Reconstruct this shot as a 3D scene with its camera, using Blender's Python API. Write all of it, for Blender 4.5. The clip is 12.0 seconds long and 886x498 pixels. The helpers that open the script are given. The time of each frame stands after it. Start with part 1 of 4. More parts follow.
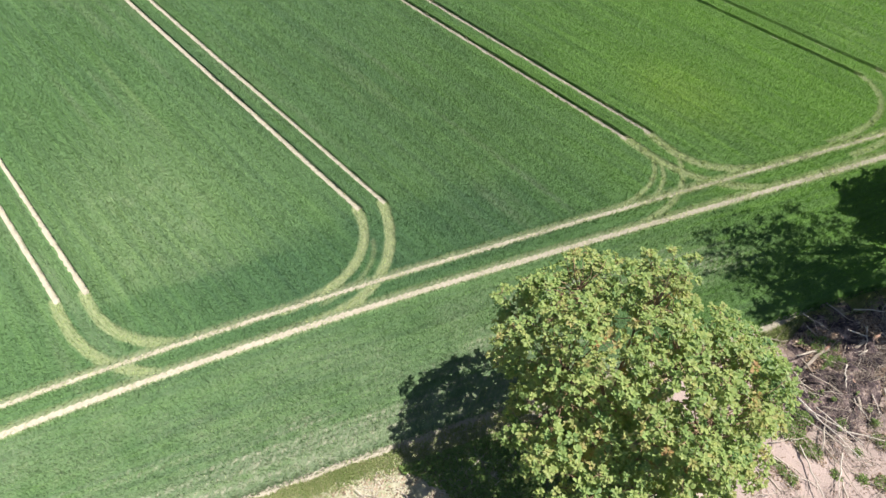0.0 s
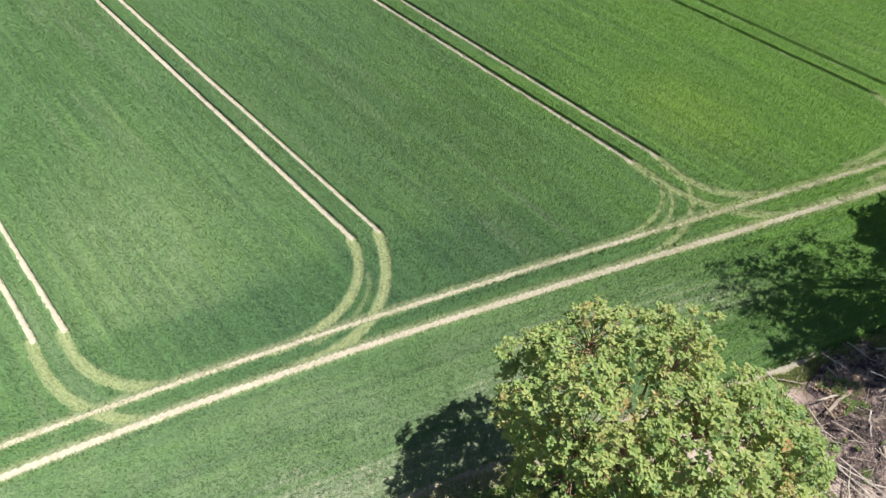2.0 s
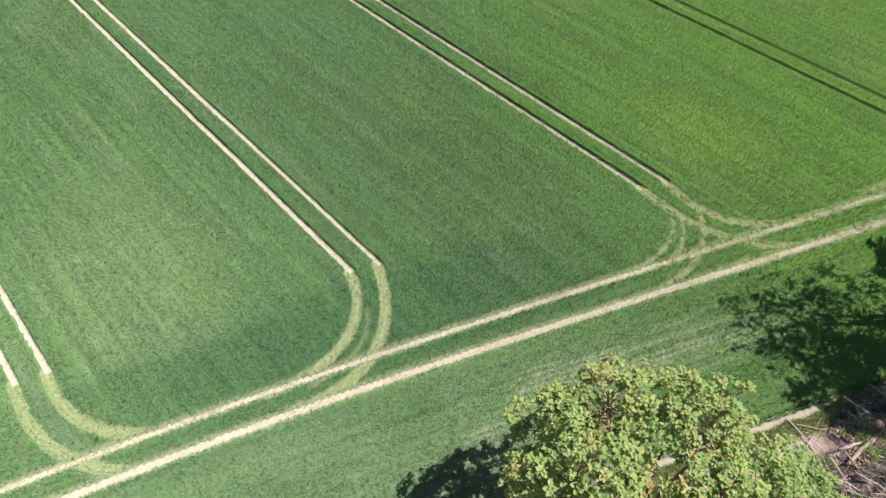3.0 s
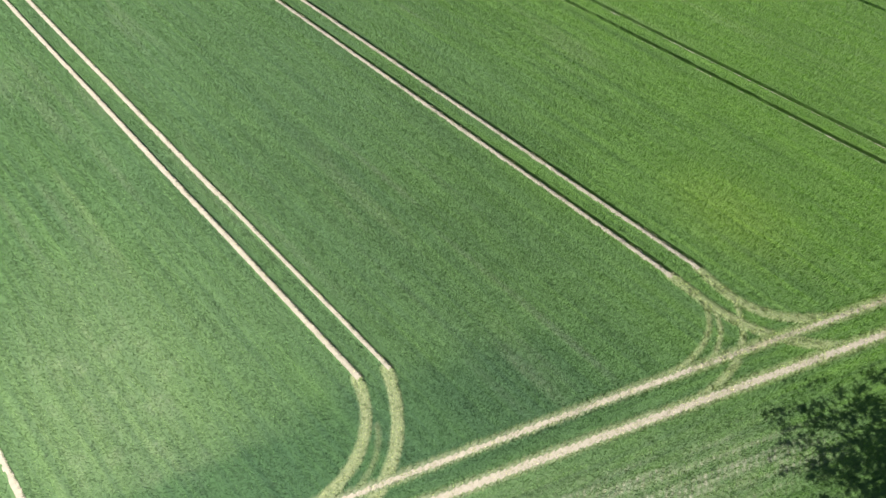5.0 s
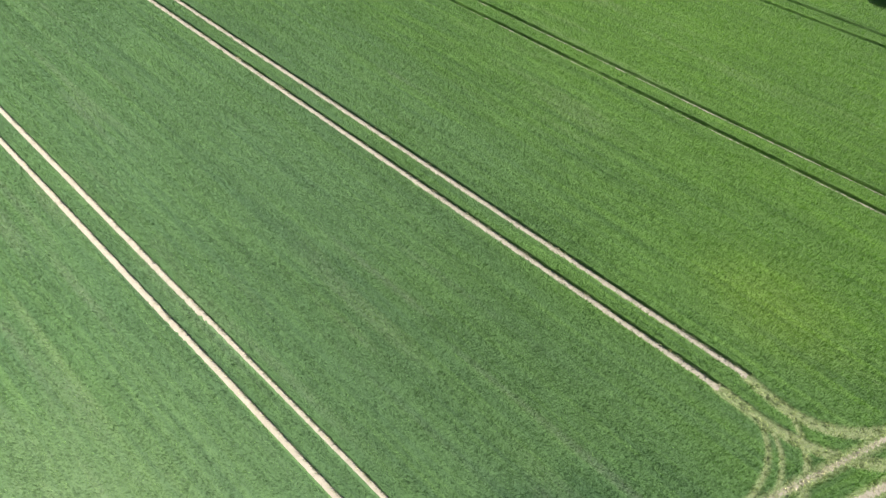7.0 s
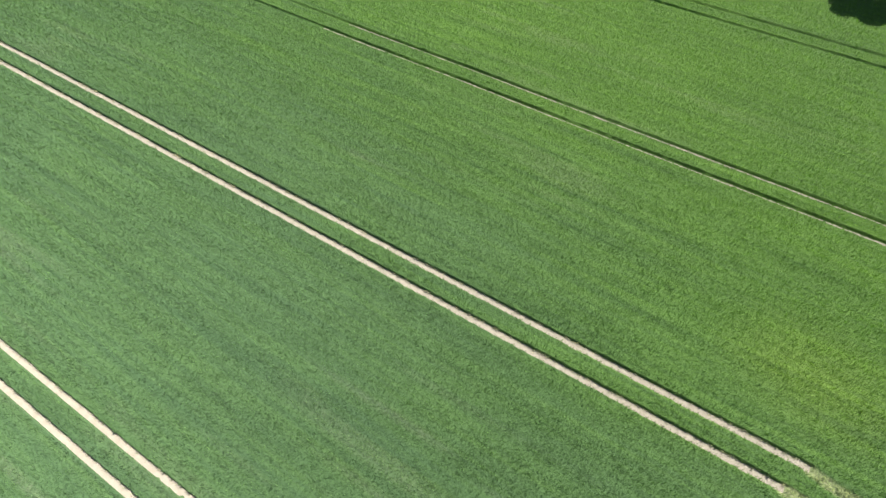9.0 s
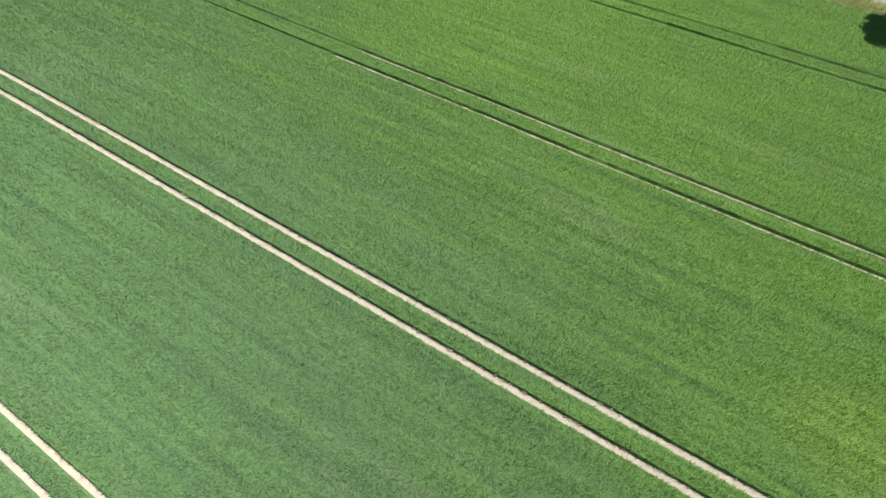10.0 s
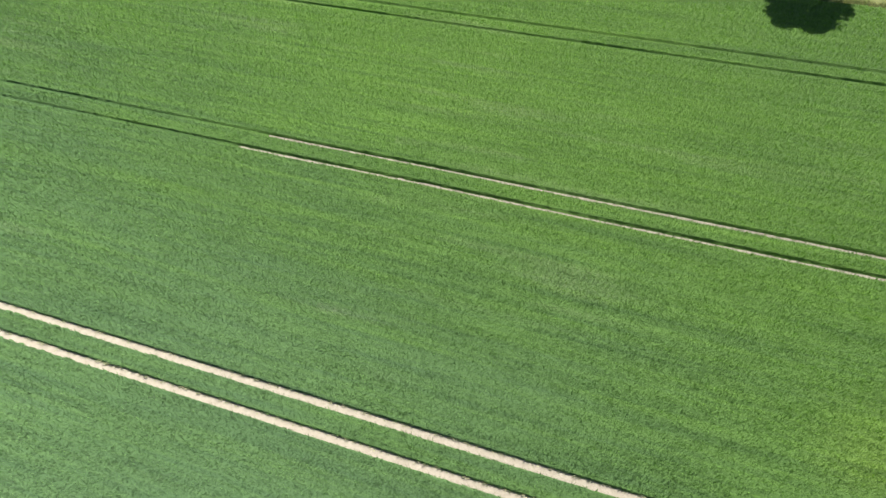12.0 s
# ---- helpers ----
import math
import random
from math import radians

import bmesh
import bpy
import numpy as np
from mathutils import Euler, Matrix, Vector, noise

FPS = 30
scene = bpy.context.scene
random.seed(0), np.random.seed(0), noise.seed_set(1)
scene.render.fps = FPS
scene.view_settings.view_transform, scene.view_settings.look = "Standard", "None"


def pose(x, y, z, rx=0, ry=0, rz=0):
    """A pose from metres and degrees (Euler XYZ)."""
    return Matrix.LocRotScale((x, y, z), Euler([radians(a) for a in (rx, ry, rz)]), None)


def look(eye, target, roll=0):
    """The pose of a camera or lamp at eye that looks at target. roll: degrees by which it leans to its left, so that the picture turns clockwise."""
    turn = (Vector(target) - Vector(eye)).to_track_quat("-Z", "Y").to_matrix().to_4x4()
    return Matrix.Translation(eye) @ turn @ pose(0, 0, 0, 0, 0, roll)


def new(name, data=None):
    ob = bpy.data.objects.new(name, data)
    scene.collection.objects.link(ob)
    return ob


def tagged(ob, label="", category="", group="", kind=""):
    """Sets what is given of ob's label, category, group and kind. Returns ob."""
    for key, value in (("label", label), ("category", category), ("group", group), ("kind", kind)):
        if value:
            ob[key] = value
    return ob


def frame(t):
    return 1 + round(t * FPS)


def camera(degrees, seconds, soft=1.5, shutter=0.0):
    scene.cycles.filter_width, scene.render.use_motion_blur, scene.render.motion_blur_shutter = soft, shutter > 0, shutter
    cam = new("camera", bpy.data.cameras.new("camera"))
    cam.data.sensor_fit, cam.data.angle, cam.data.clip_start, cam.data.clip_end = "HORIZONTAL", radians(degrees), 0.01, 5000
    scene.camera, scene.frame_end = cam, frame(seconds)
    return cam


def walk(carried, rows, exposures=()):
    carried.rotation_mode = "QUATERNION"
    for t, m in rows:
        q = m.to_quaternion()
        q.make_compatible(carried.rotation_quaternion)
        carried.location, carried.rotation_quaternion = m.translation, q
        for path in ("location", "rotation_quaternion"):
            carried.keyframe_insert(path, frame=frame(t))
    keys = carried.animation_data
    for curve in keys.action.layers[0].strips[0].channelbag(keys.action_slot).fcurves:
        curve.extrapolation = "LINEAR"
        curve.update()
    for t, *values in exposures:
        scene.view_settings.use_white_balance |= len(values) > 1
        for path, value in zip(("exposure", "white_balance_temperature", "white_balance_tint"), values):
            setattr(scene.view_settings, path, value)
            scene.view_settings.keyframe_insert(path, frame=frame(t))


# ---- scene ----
cam = camera(77.8, 12.0, soft=1.48)
METRES, EYE, TILT, LEAN, TURN = 50.87, 36.75, 0.0, 0.0, -41.2
ROWS = [
    (0.0, 0.0, 0.0, 0.0, -2.31, -56.42, 1.53),
    (0.5, 0.0007, 0.0079, -0.0036, -2.41, -56.41, 1.54),
    (1.0, 0.0009, 0.0225, -0.0056, -2.47, -56.43, 1.48),
    (1.5, 0.0014, 0.0395, -0.0069, -2.49, -56.39, 1.45),
    (2.0, 0.0018, 0.0652, -0.0089, -2.57, -56.32, 1.49),
    (2.5, 0.0003, 0.0933, -0.0104, -2.64, -56.36, 1.45),
    (3.0, -0.0033, 0.1297, -0.0104, -2.78, -56.51, 1.26),
    (5.0, -0.0211, 0.2913, 0.0096, -3.28, -56.52, 1.17),
    (5.5, -0.0283, 0.3388, 0.0147, -3.33, -56.46, 1.21),
    (6.0, -0.0361, 0.3875, 0.0177, -3.42, -56.42, 1.21),
    (6.5, -0.043, 0.4347, 0.0208, -3.5, -56.38, 1.22),
    (6.6, -0.0447, 0.4452, 0.0214, -3.52, -56.38, 1.22),
    (6.7, -0.0464, 0.4561, 0.022, -3.61, -56.38, 1.23),
    (6.8, -0.0483, 0.4672, 0.0225, -4.15, -56.39, 1.27),
    (6.9, -0.0502, 0.4786, 0.023, -5.34, -56.41, 1.35),
    (7.0, -0.052, 0.49, 0.0235, -7.14, -56.38, 1.48),
    (7.1, -0.0538, 0.5013, 0.0239, -9.0, -56.49, 1.62),
    (7.2, -0.0555, 0.5125, 0.0243, -11.03, -56.53, 1.77),
    (7.3, -0.0571, 0.5236, 0.0246, -12.89, -56.57, 1.91),
    (7.4, -0.0587, 0.5345, 0.0248, -14.47, -56.6, 2.02),
    (7.5, -0.0601, 0.5454, 0.0251, -15.59, -56.62, 2.11),
    (7.6, -0.0616, 0.5561, 0.0253, -16.21, -56.64, 2.15),
    (7.8, -0.0642, 0.5773, 0.0257, -16.5, -56.64, 2.17),
    (8.8, -0.0749, 0.6764, 0.028, -16.52, -56.64, 2.17),
    (9.0, -0.0767, 0.6949, 0.0288, -16.49, -56.6, 2.22),
    (9.5, -0.0806, 0.7422, 0.0315, -16.44, -56.62, 2.15),
    (10.0, -0.0829, 0.7964, 0.0335, -16.31, -56.61, 2.15),
    (10.1, -0.0831, 0.8062, 0.0338, -16.6, -56.62, 2.17),
    (10.2, -0.0833, 0.8157, 0.034, -17.91, -56.69, 2.25),
    (10.3, -0.0835, 0.8249, 0.0342, -20.22, -56.8, 2.37),
    (10.4, -0.0835, 0.8343, 0.0343, -23.19, -56.94, 2.54),
    (10.5, -0.0836, 0.8441, 0.0343, -26.02, -57.06, 2.72),
    (10.6, -0.0836, 0.8545, 0.0343, -28.58, -57.2, 2.83),
    (10.7, -0.0836, 0.8653, 0.0343, -30.56, -57.29, 2.94),
    (10.8, -0.0835, 0.8762, 0.0342, -31.66, -57.35, 2.99),
    (10.9, -0.0832, 0.887, 0.0341, -32.16, -57.37, 3.02),
    (11.0, -0.0828, 0.8974, 0.034, -32.25, -57.38, 3.03),
    (11.5, -0.0779, 0.943, 0.0334, -31.95, -57.39, 3.04),
    (12.0, -0.0698, 0.9906, 0.0337, -31.69, -57.36, 3.11),
]
walk(cam, [(t, pose(0, 0, EYE, TILT, LEAN, TURN) @ pose(METRES * x, METRES * y, METRES * z, 90 + pitch, roll, yaw)) for t, x, y, z, yaw, pitch, roll in ROWS])

# ---- light ----
SUN_AZ = math.atan2(0.86, -0.51)          # clockwise from +y
SUN_EL = radians(60)
EXPOSURE = 0.98
scene.view_settings.exposure = EXPOSURE
to_sun = Vector((math.sin(SUN_AZ) * math.cos(SUN_EL), math.cos(SUN_AZ) * math.cos(SUN_EL), math.sin(SUN_EL)))
world = bpy.data.worlds.new("sky")
scene.world = world
world.use_nodes = True
sky = world.node_tree.nodes.new("ShaderNodeTexSky")
sky.sky_type, sky.sun_disc = "NISHITA", False
sky.sun_elevation, sky.sun_rotation = SUN_EL, SUN_AZ
world.node_tree.links.new(sky.outputs[0], world.node_tree.nodes["Background"].inputs[0])
world.node_tree.nodes["Background"].inputs[1].default_value = 0.045
sun = new("sun", bpy.data.lights.new("sun", "SUN"))
sun.data.energy, sun.data.angle, sun.data.color = 4.4, radians(0.53), (1.0, 0.955, 0.88)
sun.matrix_world = look(to_sun * 200, (0, 0, 0))


# ---- materials ----
def material(name, rough=0.8, spec=0.25):
    m = bpy.data.materials.new(name)
    m.use_nodes = True
    b = m.node_tree.nodes["Principled BSDF"]
    b.inputs["Roughness"].default_value = rough
    b.inputs["Specular IOR Level"].default_value = spec
    b.inputs["Diffuse Roughness"].default_value = 1.0
    return m, m.node_tree, b


def node(nt, kind, **sets):
    n = nt.nodes.new(kind)
    for k, v in sets.items():
        if k == "op":
            n.operation = v
        elif k == "blend":
            n.blend_type = v
        elif k == "attr":
            n.attribute_name = v
    return n


def place_of(nt, scale=(1, 1, 1), turn=0.0):
    """World metres, stretched."""
    geo = nt.nodes.new("ShaderNodeNewGeometry")
    mp = nt.nodes.new("ShaderNodeMapping")
    mp.inputs["Scale"].default_value = scale
    mp.inputs["Rotation"].default_value = (0, 0, turn)
    nt.links.new(geo.outputs["Position"], mp.inputs["Vector"])
    return mp.outputs[0]


def noise_of(nt, vec, scale, detail=3.0, rough=0.55):
    n = nt.nodes.new("ShaderNodeTexNoise")
    n.inputs["Scale"].default_value, n.inputs["Detail"].default_value, n.inputs["Roughness"].default_value = scale, detail, rough
    nt.links.new(vec, n.inputs["Vector"])
    return n.outputs["Fac"]


def ramp_of(nt, fac, stops):
    r = nt.nodes.new("ShaderNodeValToRGB")
    el = r.color_ramp.elements
    el[0].position, el[0].color = stops[0][0], (*stops[0][1], 1)
    el[1].position, el[1].color = stops[-1][0], (*stops[-1][1], 1)
    for p, c in stops[1:-1]:
        e = el.new(p)
        e.color = (*c, 1)
    nt.links.new(fac, r.inputs[0])
    return r.outputs[0]


def range_of(nt, val, a, b, lo=0.0, hi=1.0):
    r = nt.nodes.new("ShaderNodeMapRange")
    r.interpolation_type = "SMOOTHSTEP"
    for i, v in zip(("From Min", "From Max", "To Min", "To Max"), (a, b, lo, hi)):
        r.inputs[i].default_value = v
    nt.links.new(val, r.inputs["Value"])
    return r.outputs[0]


def math_of(nt, op, a, b):
    n = node(nt, "ShaderNodeMath", op=op)
    for i, v in enumerate((a, b)):
        if isinstance(v, (int, float)):
            n.inputs[i].default_value = v
        else:
            nt.links.new(v, n.inputs[i])
    return n.outputs[0]


def mix_of(nt, fac, a, b, blend="MIX"):
    n = nt.nodes.new("ShaderNodeMix")
    n.data_type, n.blend_type = "RGBA", blend
    for sock, v in ((n.inputs[0], fac), (n.inputs[6], a), (n.inputs[7], b)):
        if isinstance(v, (int, float)):
            sock.default_value = v
        elif isinstance(v, tuple):
            sock.default_value = (*v, 1)
        else:
            nt.links.new(v, sock)
    return n.outputs[2]


def bump_of(nt, b, height, strength, distance):
    n = nt.nodes.new("ShaderNodeBump")
    n.inputs["Strength"].default_value, n.inputs["Distance"].default_value = strength, distance
    nt.links.new(height, n.inputs["Height"])
    nt.links.new(n.outputs[0], b.inputs["Normal"])


def crop_colour(nt):
    """Green of the wheat: bluish and vivid areas, passes of the drill, thin spots, flattened yellow-green wheelings."""
    broad = noise_of(nt, place_of(nt), 0.028, 2.0)
    mid = noise_of(nt, place_of(nt, (1.0, 0.3, 1.0)), 0.22, 3.0)
    strip = noise_of(nt, place_of(nt, (1.0, 0.012, 1.0)), 0.5, 2.0)
    sep = nt.nodes.new("ShaderNodeSeparateXYZ")
    nt.links.new(place_of(nt), sep.inputs[0])
    # yellower east of the headland: sun glowing through the leaves, partly baked into the colour
    east = range_of(nt, math_of(nt, "SUBTRACT", sep.outputs[0], math_of(nt, "MULTIPLY", sep.outputs[1], 0.38)), -3.0, 64.0)
    t = math_of(nt, "ADD", math_of(nt, "MULTIPLY", broad, 0.35), math_of(nt, "MULTIPLY", east, 0.55))
    # the drill ran along the tramlines, and along the edge on the headland
    inner = math_of(nt, "SUBTRACT", math_of(nt, "ADD", sep.outputs[1], math_of(nt, "MULTIPLY", sep.outputs[0], 0.45)), 25.4)
    slant = nt.nodes.new("ShaderNodeCombineXYZ")
    nt.links.new(math_of(nt, "MULTIPLY", inner, 0.91), slant.inputs[0])
    nt.links.new(math_of(nt, "MULTIPLY", math_of(nt, "SUBTRACT", sep.outputs[0], math_of(nt, "MULTIPLY", sep.outputs[1], 0.45)), 0.02), slant.inputs[1])
    rows_in = noise_of(nt, place_of(nt, (1.0, 0.02, 1.0)), 2.2, 2.0)
    rows_out = noise_of(nt, slant.outputs[0], 2.2, 2.0)
    swap = node(nt, "ShaderNodeMix")
    nt.links.new(range_of(nt, inner, -0.4, 0.4), swap.inputs[0])
    nt.links.new(rows_out, swap.inputs[2])
    nt.links.new(rows_in, swap.inputs[3])
    rows = swap.outputs[0]
    t = math_of(nt, "ADD", t, math_of(nt, "MULTIPLY", mid, 0.30))
    t = math_of(nt, "ADD", t, math_of(nt, "ADD", math_of(nt, "MULTIPLY", strip, 0.20), 0.04))
    t = math_of(nt, "ADD", t, math_of(nt, "MULTIPLY", rows, 0.25))
    col = ramp_of(nt, range_of(nt, t, 0.45, 1.3), [(0.0, GREEN[0]), (0.45, GREEN[1]), (1.0, GREEN[2])])
    # the headland's inner strip stands thicker and darker
    north = math_of(nt, "SUBTRACT", math_of(nt, "ADD", sep.outputs[1], math_of(nt, "MULTIPLY", sep.outputs[0], 0.466)), 24.6)
    north = math_of(nt, "ADD", north, math_of(nt, "MULTIPLY", mid, 3.0))
    strip_in = math_of(nt, "MULTIPLY", range_of(nt, north, -1.0, 1.5), range_of(nt, north, 11.0, 6.5))
    strip_in = math_of(nt, "MULTIPLY", strip_in, math_of(nt, "MULTIPLY", range_of(nt, sep.outputs[0], 34.0, 22.0), range_of(nt, sep.outputs[0], -9.0, 6.0)))
    col = mix_of(nt, math_of(nt, "MULTIPLY", strip_in, 0.9), col, mix_of(nt, 1.0, col, (0.64, 0.73, 0.80), "MULTIPLY"))
    # deep bluish crop between the next tramlines
    deep = nt.nodes.new("ShaderNodeVectorMath")
    deep.operation = "DISTANCE"
    nt.links.new(place_of(nt, (1.0, 0.6, 0.0)), deep.inputs[0])
    deep.inputs[1].default_value = (24.0, 21.0, 0.0)
    rich = range_of(nt, math_of(nt, "ADD", deep.outputs["Value"], math_of(nt, "MULTIPLY", mid, 6.0)), 19.0, 6.0)
    col = mix_of(nt, math_of(nt, "MULTIPLY", rich, 0.8), col, mix_of(nt, 1.0, col, (0.80, 0.82, 0.84), "MULTIPLY"))
    # a yellowish starved patch
    patch = nt.nodes.new("ShaderNodeVectorMath")
    patch.operation = "DISTANCE"
    nt.links.new(place_of(nt, (1.0, 0.7, 0.0)), patch.inputs[0])
    patch.inputs[1].default_value = (45.5, 11.2, 0.0)
    starved = range_of(nt, math_of(nt, "ADD", patch.outputs["Value"], math_of(nt, "MULTIPLY", mid, 5.0)), 9.0, 3.0)
    col = mix_of(nt, math_of(nt, "MULTIPLY", starved, 0.38), col, (0.185, 0.285, 0.045))
    # a paler, thinner stretch between two tramlines
    pale = nt.nodes.new("ShaderNodeVectorMath")
    pale.operation = "DISTANCE"
    nt.links.new(place_of(nt, (0.8, 0.6, 0.0)), pale.inputs[0])
    pale.inputs[1].default_value = (0.0, 23.0, 0.0)
    weak = math_of(nt, "MULTIPLY", range_of(nt, math_of(nt, "ADD", pale.outputs["Value"], math_of(nt, "MULTIPLY", mid, 6.0)), 16.0, 4.0), range_of(nt, north, 6.5, 7.6))
    col = mix_of(nt, math_of(nt, "MULTIPLY", weak, 0.45), col, (0.158, 0.238, 0.112))
    fine = noise_of(nt, place_of(nt, (1.0, 0.7, 1.0)), 9.0, 2.0, 0.7)
    lush = range_of(nt, sep.outputs[0], 48.0, 75.0)
    col = mix_of(nt, 1.0, col, mix_of(nt, lush, ramp_of(nt, fine, [(0.3, (0.88, 0.89, 0.89)), (0.7, (1.14, 1.12, 1.11))]), ramp_of(nt, fine, [(0.25, (0.92, 0.92, 0.92)), (0.75, (1.08, 1.07, 1.06))])), "MULTIPLY")
    col = mix_of(nt, 1.0, col, ramp_of(nt, rows, [(0.3, (0.83, 0.85, 0.88)), (0.7, (1.15, 1.12, 1.07))]), "MULTIPLY")
    thin = node(nt, "ShaderNodeAttribute", attr="thin")
    speck = range_of(nt, noise_of(nt, place_of(nt), 3.0, 3.0, 0.65), 0.45, 0.75)
    col = mix_of(nt, math_of(nt, "MULTIPLY", thin.outputs["Fac"], math_of(nt, "ADD", 0.35, math_of(nt, "MULTIPLY", speck, 0.6))), col, STRAW)
    lodged = node(nt, "ShaderNodeAttribute", attr="lodged")
    lspeck = range_of(nt, noise_of(nt, place_of(nt), 4.5, 3.0, 0.65), 0.2, 0.8, 0.55, 1.0)
    return mix_of(nt, math_of(nt, "MULTIPLY", lodged.outputs["Fac"], lspeck), col, LODGED)


GREEN = ((0.090, 0.170, 0.072), (0.090, 0.180, 0.050), (0.120, 0.238, 0.041))
STRAW = (0.44, 0.41, 0.33)
LODGED = (0.35, 0.37, 0.20)

M_CANOPY, nt, b = material("wheat_canopy", 0.75, 0.2)
nt.links.new(crop_colour(nt), b.inputs["Base Color"])
bump_of(nt, b, noise_of(nt, place_of(nt, (1.0, 0.6, 1.0)), 13.0, 3.0, 0.7), 0.9, 0.08)

M_BLADE, nt, b = material("wheat_blade", 0.55, 0.3)
isl = nt.nodes.new("ShaderNodeNewGeometry").outputs["Random Per Island"]
# blades vary in tone; the palest few have sun glints painted in
blade = mix_of(nt, 1.0, crop_colour(nt), ramp_of(nt, isl, [(0.0, (0.70, 0.73, 0.70)), (0.5, (1.07, 1.08, 1.05)), (0.88, (1.42, 1.39, 1.36)), (0.94, (1.7, 1.64, 1.58)), (1.0, (2.7, 2.5, 2.4))]), "MULTIPLY")
nt.links.new(blade, b.inputs["Base Color"])
# bent and twisted blades catch the light more evenly than flat ones
nrm = nt.nodes.new("ShaderNodeVectorMath")
nrm.operation = "MULTIPLY_ADD"
nt.links.new(nt.nodes.new("ShaderNodeNewGeometry").outputs["Normal"], nrm.inputs[0])
nrm.inputs[1].default_value, nrm.inputs[2].default_value = (0.5, 0.5, 0.5), (0.0, 0.0, 0.5)
unit = nt.nodes.new("ShaderNodeVectorMath")
unit.operation = "NORMALIZE"
nt.links.new(nrm.outputs[0], unit.inputs[0])
nt.links.new(unit.outputs[0], b.inputs["Normal"])
tr = nt.nodes.new("ShaderNodeBsdfTranslucent")
nt.links.new(mix_of(nt, 1.0, blade, (1.2, 1.4, 0.6), "MULTIPLY"), tr.inputs[0])
ms = nt.nodes.new("ShaderNodeMixShader")
ms.inputs[0].default_value = 0.42
nt.links.new(b.outputs[0], ms.inputs[1])
nt.links.new(tr.outputs[0], ms.inputs[2])
nt.links.new(ms.outputs[0], nt.nodes["Material Output"].inputs[0])

M_GROUND, nt, b = material("soil", 0.95, 0.1)
sep = nt.nodes.new("ShaderNodeSeparateXYZ")
nt.links.new(place_of(nt), sep.inputs[0])
side = math_of(nt, "ADD", sep.outputs[1], math_of(nt, "MULTIPLY", sep.outputs[0], 0.4847))
wob = math_of(nt, "MULTIPLY", noise_of(nt, place_of(nt), 0.7, 4.0), 1.6)
inside = range_of(nt, math_of(nt, "ADD", side, wob), 10.4, 11.4)
dry = ramp_of(nt, noise_of(nt, place_of(nt), 2.2, 6.0, 0.65), [(0.2, (0.355, 0.315, 0.25)), (0.8, (0.50, 0.455, 0.38))])
wood = ramp_of(nt, noise_of(nt, place_of(nt), 0.9, 7.0, 0.7), [(0.2, (0.34, 0.265, 0.235)), (0.4, (0.49, 0.395, 0.36)), (0.65, (0.53, 0.43, 0.395)), (0.85, (0.60, 0.51, 0.475))])
# the earth turns darker around the brush heap
heapd = nt.nodes.new("ShaderNodeVectorMath")
heapd.operation = "DISTANCE"
nt.links.new(place_of(nt, (1.0, 1.7, 0.0)), heapd.inputs[0])
heapd.inputs[1].default_value = (31.5, -11.0, 0.0)
dark_earth = range_of(nt, math_of(nt, "ADD", heapd.outputs["Value"], math_of(nt, "MULTIPLY", noise_of(nt, place_of(nt), 0.8, 5.0, 0.7), 6.0)), 6.5, 9.5)
wood = mix_of(nt, dark_earth, ramp_of(nt, noise_of(nt, place_of(nt), 2.5, 5.0, 0.7), [(0.3, (0.10, 0.075, 0.06)), (0.7, (0.26, 0.19, 0.15))]), wood)
straw = ramp_of(nt, noise_of(nt, place_of(nt), 1.6, 6.0, 0.7), [(0.25, (0.26, 0.27, 0.15)), (0.5, (0.42, 0.40, 0.29)), (0.8, (0.52, 0.49, 0.40))])
wood = mix_of(nt, range_of(nt, math_of(nt, "ADD", sep.outputs[0], math_of(nt, "MULTIPLY", wob, 2.0)), 9.0, 12.0), straw, wood)
near = mix_of(nt, inside, wood, dry)
sepd = nt.nodes.new("ShaderNodeVectorMath")
sepd.operation = "LENGTH"
nt.links.new(place_of(nt), sepd.inputs[0])
far_green = ramp_of(nt, noise_of(nt, place_of(nt), 0.01, 4.0), [(0.3, (0.05, 0.12, 0.03)), (0.7, (0.11, 0.18, 0.05))])
meadow = ramp_of(nt, noise_of(nt, place_of(nt), 0.8, 6.0, 0.65), [(0.25, (0.24, 0.30, 0.09)), (0.75, (0.42, 0.42, 0.20))])
near = mix_of(nt, range_of(nt, sep.outputs[0], 95.9, 96.5), near, meadow)
pasture = ramp_of(nt, noise_of(nt, place_of(nt), 0.5, 6.0, 0.65), [(0.25, (0.07, 0.12, 0.03)), (0.75, (0.16, 0.21, 0.07))])
far_out = math_of(nt, "ADD", math_of(nt, "ABSOLUTE", math_of(nt, "SUBTRACT", sep.outputs[0], 15.0), 0.0), math_of(nt, "MULTIPLY", wob, 4.0))
near = mix_of(nt, math_of(nt, "MULTIPLY", range_of(nt, far_out, 28.0, 36.0), range_of(nt, math_of(nt, "ADD", side, wob), 11.0, 9.5)), near, pasture)
near = mix_of(nt, range_of(nt, math_of(nt, "ADD", side, math_of(nt, "MULTIPLY", wob, 3.0)), -8.0, -2.0), pasture, near)
nt.links.new(mix_of(nt, range_of(nt, sepd.outputs["Value"], 230.0, 300.0), near, far_green), b.inputs["Base Color"])
bump_of(nt, b, noise_of(nt, place_of(nt), 6.0, 6.0, 0.7), 0.9, 0.08)


